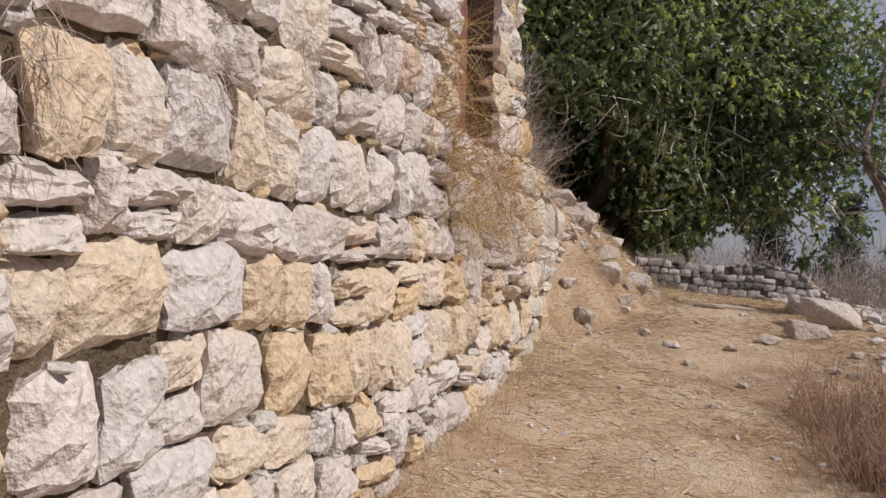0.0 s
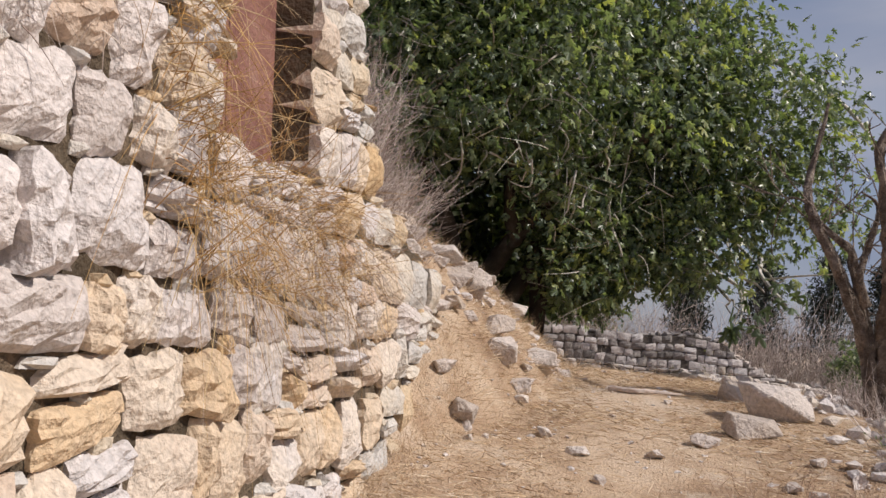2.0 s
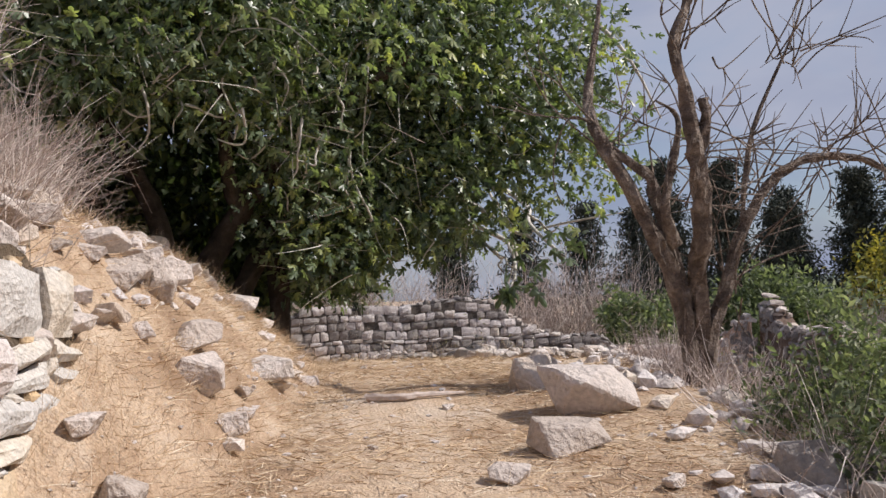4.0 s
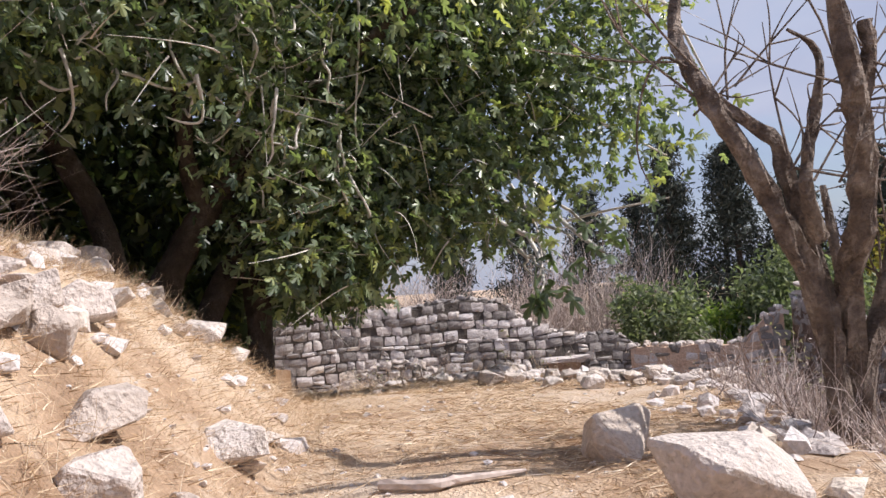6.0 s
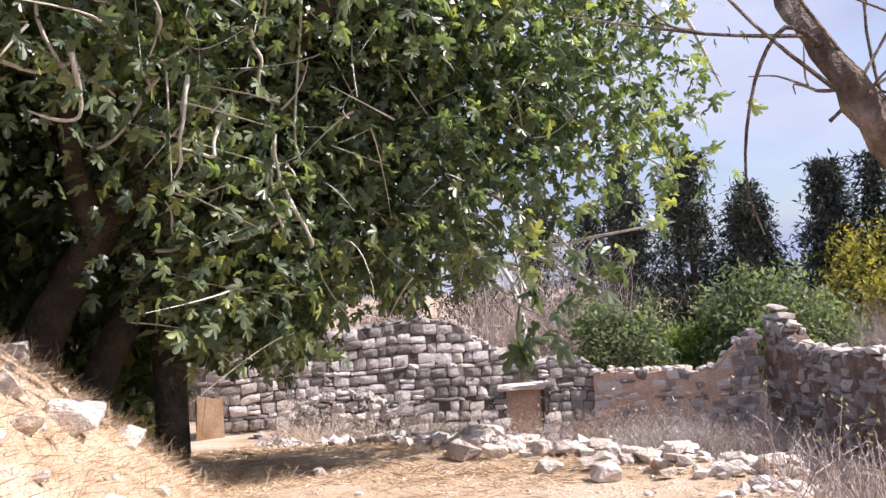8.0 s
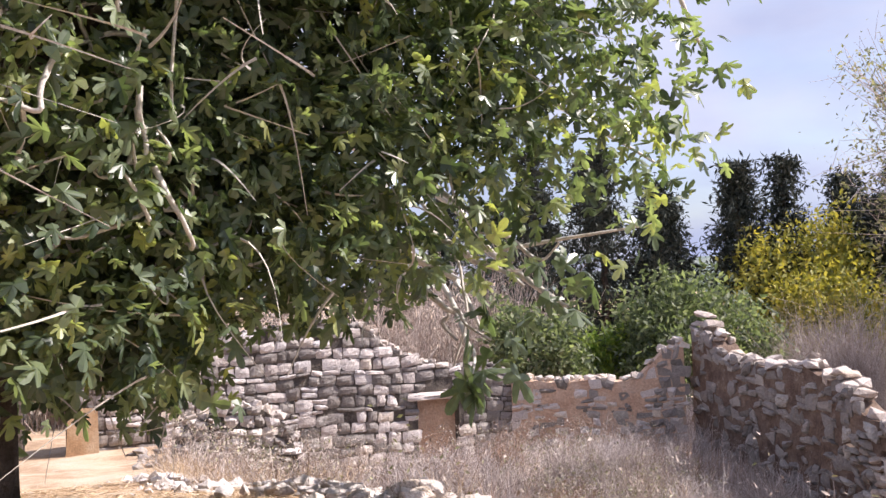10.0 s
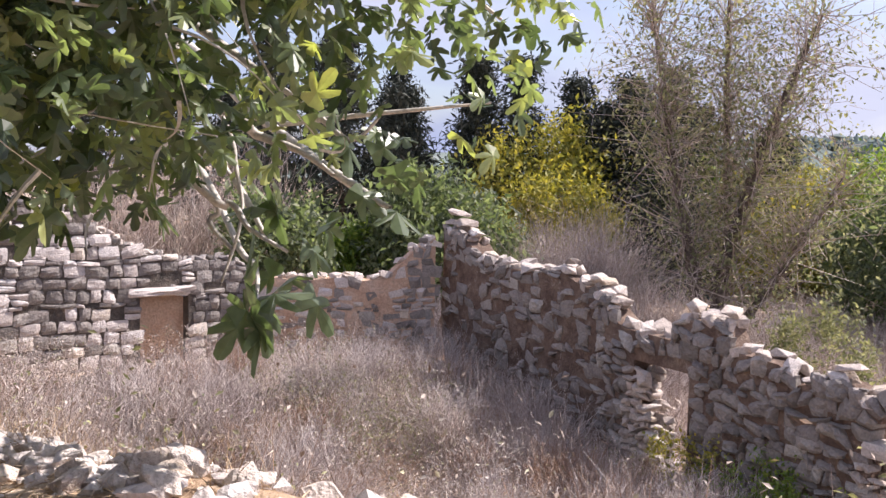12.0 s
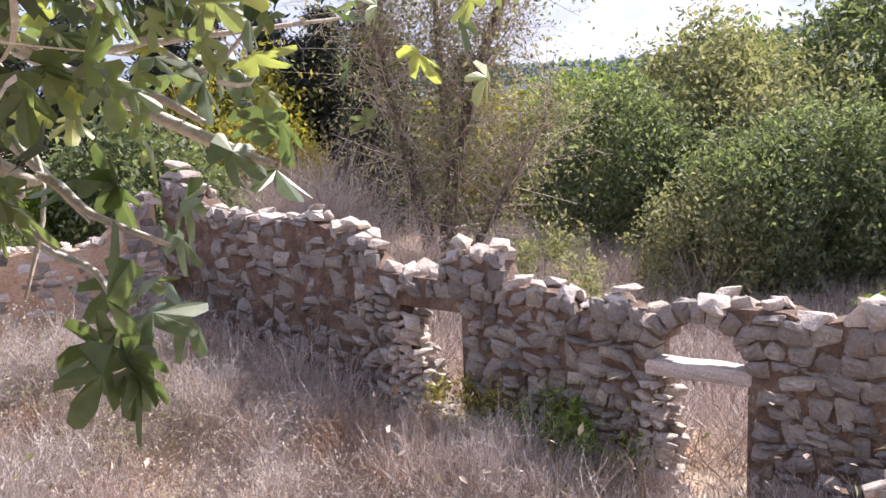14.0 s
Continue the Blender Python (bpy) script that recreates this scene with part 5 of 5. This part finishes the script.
spine = np.concatenate([np.linspace((17.0, 23.5, oz + 1.0), (17.5, 23.2, oz + 3.6), 20), np.linspace((17.5, 23.2, oz + 3.6), (18.3, 22.6, oz + 6.4), 30), np.linspace((16.75, 23.9, oz + 1.6), (16.6, 24.4, oz + 4.0), 20), np.linspace((16.6, 24.4, oz + 4.0), (16.4, 24.8, oz + 6.6), 30),
                        np.linspace((17.55, 23.8, oz + 1.8), (17.4, 23.9, oz + 7.0), 40), np.linspace((17.6, 23.0, oz + 1.6), (18.6, 22.2, oz + 3.6), 20)])
b = grown(spine)[rng.integers(0, len(spine), m)]
c = b + unit(rng.normal(size=(m, 3)) + (0, 0, 0.55)) * rng.uniform(0.5, 2.1, m)[:, None]
part("twig_tangle", mesh_from("twig_tangle", *joined([stems(b, unit(c - b), np.linalg.norm(c - b, axis=1) * 1.25, rng.normal(size=(m, 3)) * 0.15, np.full(m, 0.017), 4),
                                          stems(c, unit(rng.normal(size=(m, 3)) + (0, 0, 0.6)), rng.uniform(0.4, 0.9, m), rng.normal(size=(m, 3)) * 0.1, np.full(m, 0.009), 3)]), M_TWIG), olive)["kind"] = "stuff"
pl = (c[:, None] + rng.normal(size=(m, 11, 3)) * 0.34).reshape(-1, 3)
part("foliage", mesh_from("foliage", *leaves(pl, rng.uniform(0.09, 0.19, len(pl)), -0.2, OVAL_LEAF, OVAL_FACES), M_OLIVE), olive, "thin grey-green leaves")
# green thicket to the east
GB = "dense green bush in the valley behind the wall"
for x, y, r, h, mat, cnt, s in ((32.9, 27.7, 2.4, 4.7, M_FRESH, 5200, 0.2), (31.2, 23.4, 2.0, 5.8, M_OLIVE, 6500, 0.17), (29.5, 21.8, 2.1, 5.4, M_HAZE, 5200, 0.17), (33.8, 19.4, 2.3, 7.6, M_BUSH, 6500, 0.2), (25.4, 24.0, 1.7, 3.8, M_BUSH, 6200, 0.14),
                                (24.0, 19.4, 1.7, 4.0, M_BUSH, 7000, 0.12), (22.0, 20.6, 1.1, 2.6, M_OLIVE, 2600, 0.10), (25.6, 17.4, 1.9, 4.2, M_BUSH, 7000, 0.12), (27.5, 20.8, 1.8, 4.2, M_OLIVE, 6000, 0.15), (16.6, 21.3, 0.8, 2.0, M_OLIVE, 2200, 0.07), (28.5, 15.5, 2.0, 5.0, M_BUSH, 5000, 0.16),
                                (36, 24, 2.6, 5.6, M_FRESH, 4600, 0.24), (38, 30, 3.0, 4.2, M_OLIVE, 4200, 0.24), (20.2, 16.6, 0.7, 1.1, M_FRESH, 1500, 0.06), (32, 16, 2.6, 7, M_BUSH, 4600, 0.2), (30, 31, 2.2, 4.0, M_YELLOW, 3600, 0.2)):
    shrub("green_bush", GB, *valley(x, y), r * 1.8, h * 1.5, mat, int(cnt * 1.6), s * 1.3, category="bush", group="valley thicket")
# wooded hill on the skyline
hx, hy = np.meshgrid(np.linspace(150, 900, 60), np.linspace(-300, 700, 70))
hz = -8 + 38 * np.exp(-(((hx - 460) / 130) ** 2)) * (0.55 + 0.45 * np.exp(-(((hy - 60) / 170) ** 2)) + 0.1 * np.sin(hy / 38)) + 1.3 * rng.normal(size=hx.shape)
hi = np.arange(hx.size).reshape(hx.shape)
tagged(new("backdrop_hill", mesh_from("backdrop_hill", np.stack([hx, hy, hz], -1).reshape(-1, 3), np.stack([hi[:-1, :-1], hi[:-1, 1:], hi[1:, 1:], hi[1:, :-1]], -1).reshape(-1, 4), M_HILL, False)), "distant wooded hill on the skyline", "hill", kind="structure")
n = 2600
wx, wy = rng.uniform(380, 480, n), rng.uniform(-200, 420, n)
wz = -8 + 38 * np.exp(-(((wx - 460) / 130) ** 2)) * (0.55 + 0.45 * np.exp(-(((wy - 60) / 170) ** 2)) + 0.1 * np.sin(wy / 38))
v = (np.stack([wx, wy, wz + 1.0], -1)[:, None] + ICO_V[None] * rng.uniform(1.5, 3.6, (n, 1, 1)) * (1 + 0.3 * rng.normal(size=(n, len(ICO_V), 1)))).reshape(-1, 3)
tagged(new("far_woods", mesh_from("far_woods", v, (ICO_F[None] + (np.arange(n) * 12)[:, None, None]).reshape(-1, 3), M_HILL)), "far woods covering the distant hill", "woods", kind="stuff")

# leafy shrub beside the path edge
shrub("green_bush", "small-leaved green shrub at the path edge", 4.55, 10.5, 0.7, 1.9, M_BUSH, 6000, 0.045, category="bush", z=-0.35)
shrub("green_bush", "small-leaved green shrub at the path edge", 4.25, 9.6, 0.62, 1.75, M_BUSH, 6000, 0.042, category="bush", z=-0.35)
shrub("green_bush", "small-leaved green shrub at the path edge", 5.4, 9.8, 0.7, 1.6, M_BUSH, 3600, 0.05, category="bush", z=-0.5)

# ---- dry brush, grass and straw ----
def inside_yard(x, y):
    east = east_x(y) - 0.4
    return (x > edge_x(y) + 0.45) & (x < east) & (land(x, y) < 0.35)


def brush(name, label, xy, per, height, mat, width=0.0045, lean=0.5):
    n = len(xy) * per
    b2 = np.repeat(xy, per, 0) + rng.normal(size=(n, 2)) * 0.13
    base = np.stack([b2[:, 0], b2[:, 1], land(b2[:, 0], b2[:, 1]) - 0.03], -1)
    way = unit(rng.normal(size=(n, 3)) * (lean, lean, 0.2) + (0, 0, 1.0))
    length = rng.uniform(*height, n)
    bend = rng.normal(size=(n, 3)) * 0.16 * length[:, None]
    sets = [stems(base, way, length, bend, np.full(n, width), 3)]
    s = rng.uniform(0.3, 0.9, n)[:, None]
    b = base + way * length[:, None] * s + bend * s**2
    sets.append(stems(b, unit(way + rng.normal(size=(n, 3)) * 0.8), length * rng.uniform(0.25, 0.5, n), rng.normal(size=(n, 3)) * 0.05, np.full(n, width * 0.6), 2))
    return tagged(new(name, mesh_from(name, *joined(sets), mat)), label, "brush", kind="stuff")


M_PALEBRUSH = material("bleached_brush", ((0.0, (0.42, 0.36, 0.34)), (0.5, (0.62, 0.55, 0.52)), (1.0, (0.74, 0.68, 0.64))), 0.9, 0.85, 0, 30.0, by="island")
M_RUSSET = material("russet_brush", ((0.0, (0.26, 0.15, 0.10)), (0.5, (0.42, 0.27, 0.19)), (1.0, (0.55, 0.42, 0.32))), 0.9, 0.85, 0, 30.0, by="island")
M_HEADS = material("dry_seed_heads", ((0.0, (0.24, 0.17, 0.13)), (0.4, (0.44, 0.37, 0.32)), (0.8, (0.58, 0.51, 0.46)), (1.0, (0.36, 0.36, 0.18))), 0.7, 0.85, 0, 30.0, by="island")
yard = keep(scatter(4600, 2.8, 15, 13.5, 31.5), inside_yard)
brush("dry_brush", "tangled grey dry thistles and weeds filling the courtyard", yard, 9, (0.2, 0.75), M_BRUSH, 0.005, 1.0)
low_yard = keep(scatter(3600, 2.8, 15, 13.5, 31.5), inside_yard)
brush("low_brush", "matted grey dry weeds covering the courtyard floor", low_yard, 11, (0.08, 0.3), M_BRUSH, 0.006, 1.4)
for x, y in keep(scatter(520, 4.5, 14, 15.5, 29.5), lambda x, y: inside_yard(x, y) & (land(x, y) < -1.3) & (np.hypot(x - 3, y - 15) > 4.2))[:230]:
    twiggy("dry_weed", "tangled pinkish grey dry weed in the courtyard", x, y, float(rng.uniform(0.45, 1.0)), float(rng.uniform(0.5, 1.3)), 90, (M_PALEBRUSH, M_BRUSH, M_RUSSET, M_TWIG, M_BRUSH, M_PALEBRUSH)[int(rng.integers(0, 6))], width=0.0055, group="courtyard weeds", sub=5)
strip = rng.uniform(16, 29.5, 620)
by_wall = np.stack([east_x(strip) - rng.uniform(0.15, 1.7, 620), strip], -1)
by_wall = by_wall[(np.abs(strip - 19.1) > 0.7) | (rng.random(620) < 0.4)]
brush("wall_brush", "tall grey and mauve dry weeds along the arched wall", by_wall, 18, (0.3, 0.95), M_BRUSH, 0.005, 0.6)
rus = keep(scatter(900, 4, 14.5, 14.5, 29.5), lambda x, y: inside_yard(x, y) & (np.sin(1.1 * x + 0.6) * np.sin(0.9 * y) > 0.12))
brush("russet_brush", "reddish brown dry grass patches in the courtyard", rus, 30, (0.3, 0.85), M_RUSSET, 0.004, 0.7)
grn = keep(scatter(900, 4, 14.5, 14.5, 29.5), lambda x, y: inside_yard(x, y) & (np.sin(0.8 * x - 0.9) * np.sin(0.7 * y + 1.2) > 0.15))
gp = np.repeat(grn, 40, 0) + rng.normal(size=(len(grn) * 40, 2)) * 0.22
gp = np.stack([gp[:, 0], gp[:, 1], land(gp[:, 0], gp[:, 1]) + rng.uniform(0.2, 0.9, len(gp))], -1)
tagged(new("green_weeds", mesh_from("green_weeds", *leaves(gp, rng.uniform(0.03, 0.07, len(gp)), 0.1, OVAL_LEAF, OVAL_FACES), M_OLIVE)), "dull green leafy weeds among the dry brush", "weeds", kind="stuff")
yl = np.repeat(yard, 16, 0)
yl = yl + rng.normal(size=yl.shape) * 0.2
yp = np.stack([yl[:, 0], yl[:, 1], land(yl[:, 0], yl[:, 1]) + rng.uniform(0.1, 0.85, len(yl))], -1)
tagged(new("brush_leaves", mesh_from("brush_leaves", *leaves(yp, rng.uniform(0.025, 0.06, len(yp)), 0.1, OVAL_LEAF, OVAL_FACES), M_HEADS)), "sparse dull leaves and dry seed heads in the brush", "brush", kind="stuff")
slope = keep(scatter(900, 2.6, 7.5, 5.5, 15), lambda x, y: (x > edge_x(y) + 0.15) & (x < edge_x(y) + 3.2))
brush("slope_brush", "grey dry weeds on the slope beside the path", slope, 14, (0.2, 0.6), M_BRUSH, 0.004, 0.8)
outer = keep(scatter(4200, 14, 36, 11, 34), lambda x, y: x > east_x(y) + 0.55)
brush("outer_brush", "grey dry weeds beyond the courtyard wall", outer, 14, (0.4, 1.3), M_BRUSH, 0.008, 0.8)
strawy = keep(scatter(260, 2.5, 6, 17.5, 27), lambda x, y: (x > edge_x(y) + 0.1) & (x < edge_x(y) + 1.3))
brush("straw_brush", "straw-coloured dry grass along the terrace edge", strawy, 16, (0.15, 0.45), M_STRAW, 0.003)
bankb = keep(scatter(300, -2.6, 0.1, 10.2, 15.5), lambda x, y: (land(x, y) > 1.7) & (x < -0.35 - 0.12 * (y - 10.5)))
brush("bank_brush", "grey and tan dry twigs on top of the bank", bankb, 20, (0.3, 0.9), M_TWIG, 0.0035, 0.8)
for x, y, r, h in ((-1.0, 10.2, 0.5, 1.3), (-1.2, 11.2, 0.6, 1.4), (-1.5, 12.3, 0.6, 1.3), (-0.75, 9.7, 0.3, 0.9)):
    twiggy("dry_shrub", "arching grey dry shrub above the wall end", x, y, r, h, 170, width=0.005, sub=4)
tuft = keep(scatter(300, -1, 3.8, 2, 22), lambda x, y: (x > wall_x(y) + 0.05) & (x < edge_x(y)) | (y > 11) & (x < edge_x(y)))
brush("grass_tufts", "short dry yellow grass tufts on the path", tuft, 10, (0.05, 0.20), M_STRAW, 0.0016, 0.6)
foot = np.stack([wall_x(yy0 := rng.uniform(3, 10.4, 240)) + rng.uniform(0.02, 0.22, 240), yy0], -1)
brush("wall_foot_grass", "dry grass along the foot of the wall", foot, 9, (0.06, 0.26), M_STRAW, 0.0016, 0.5)
# russet stands in for the dark shadow on the heap's grass
shade = keep(scatter(150, 2.0, 3.1, 5.6, 8.0), lambda x, y: x > 1.6)
brush("heap_grass", "dry grass round the rock heap, browned to stand for shadow", shade, 18, (0.25, 0.6), M_RUSSET, 0.003, 0.6)
bs = keep(scatter(520, -0.8, 2.2, 9.8, 18), lambda x, y: (x < np.interp(y, [9.8, 12, 16, 19], [0.7, 1.3, 2.0, 1.6])) & (land(x, y) < 2.6))
brush("bank_straw", "dry straw tufts on the sunlit bank", bs, 14, (0.05, 0.22), M_STRAW, 0.0018, 0.9)
p = keep(scatter(5000, -1, 4.5, 1, 22), lambda x, y: ((x > wall_x(y) + 0.05) | (y > 10.5)) & (x < edge_x(y) + 0.3))
chips("clods", "crumbs of earth and stone on the path", p, (0.003, 0.012), M_OCHRE_BITS)
# fallen straw
st = keep(scatter(120000, -1.2, 4.6, 1.5, 24), lambda x, y: ((x > wall_x(y)) | (y > 10.4)) & (x < edge_x(y) + 0.6) & (noise_ok := np.sin(1.7 * x + 0.9 * y) * np.sin(1.1 * y - 1.3 * x) + rng.normal(0, 0.5, len(x)) > -0.35))
n = len(st)
ang = rng.uniform(0, 6.28, n)
way = np.stack([np.cos(ang), np.sin(ang), rng.uniform(-0.05, 0.22, n)], -1)
base = np.stack([st[:, 0], st[:, 1], land(st[:, 0], st[:, 1]) + 0.004], -1)
tagged(new("fallen_straw", mesh_from("fallen_straw", *stems(base, unit(way), rng.uniform(0.05, 0.18, n), rng.normal(size=(n, 3)) * 0.016, rng.uniform(0.0016, 0.0036, n), 1, 2), M_STRAW)), "flattened dry straw covering the path", "straw", kind="stuff")
# dry grass hanging from the doorway sill and growing in the joints
n = 800
u = np.concatenate([rng.normal(6.0, 0.14, n // 3), rng.uniform(6.0, 7.9, n - n // 3)])
vv = np.where(np.arange(n) < n // 3, rng.uniform(1.75, 2.8, n), rng.uniform(1.5, 2.1, n))
base = west_face(u, vv, np.full(n, 0.03))
out = np.array([0.9867, -0.1628, 0])
way = unit(rng.normal(size=(n, 3)) * 0.45 + out * 0.6 + np.array([0, 0, 0.55]))
bend = np.stack([rng.normal(0, 0.1, n), rng.normal(0, 0.16, n), rng.uniform(-0.85, 0.1, n)], -1)
hang = tagged(new("hanging_grass", mesh_from("hanging_grass", *stems(base, way, rng.uniform(0.2, 0.62, n), bend, rng.uniform(0.0014, 0.0032, n), 5), M_ORANGE)), "orange dry grass hanging below the old doorway", "grass", kind="stuff")
n = 380
u = rng.choice(np.array([6.5, 7.0, 7.6, 8.2, 8.7]), n) + rng.normal(0, 0.22, n)
base = west_face(u, rng.uniform(1.35, 2.1, n), np.full(n, 0.05))
way = unit(rng.normal(size=(n, 3)) * 0.4 + out * 0.5 + np.array([0, 0, 0.2]))
bend = np.stack([rng.normal(0, 0.06, n), rng.normal(0, 0.1, n), rng.uniform(-0.6, -0.1, n)], -1)
tagged(new("hanging_grass", mesh_from("hanging_grass", *stems(base, way, rng.uniform(0.15, 0.45, n), bend, rng.uniform(0.001, 0.0024, n), 5), M_TWIG)), "grey dry stems trailing over the wall face", "grass", kind="stuff")
n = 420
u = rng.choice([2.4, 3.1, 3.3, 4.0, 4.6, 5.0, 5.4], n) + rng.normal(0, 0.06, n)
vv = np.interp(u, [2.2, 5.6], [1.75, 2.5]) + rng.normal(0, 0.10, n)
base = west_face(u, vv, np.full(n, 0.04))
way = unit(rng.normal(size=(n, 3)) * 0.6 + out * 0.5 + np.array([0, 0, -0.2]))
tagged(new("joint_weeds", mesh_from("joint_weeds", *stems(base, way, rng.uniform(0.06, 0.2, n), np.stack([rng.normal(0, 0.03, n), rng.normal(0, 0.03, n), rng.uniform(-0.18, 0, n)], -1), rng.uniform(0.0012, 0.003, n), 4), M_TWIG)), "brown dried weeds in the wall joints", "grass", kind="stuff")
# yellow-flowering weeds at the foot of the arch wall
for u in (20.3, 20.8, 21.3, 21.8, 22.4, 22.8):
    p = east_face(np.array([u]), np.array([-2.4]), np.array([0.35]))[0]
    shrub("yellow_weed", "yellow-green weed at the foot of the shaded wall", p[0], p[1], 0.5, 1.3, M_YELLOW if u > 22 else M_FRESH, 420, 0.06, category="weed", group="wall weeds", sparse=1.6, knots=14)
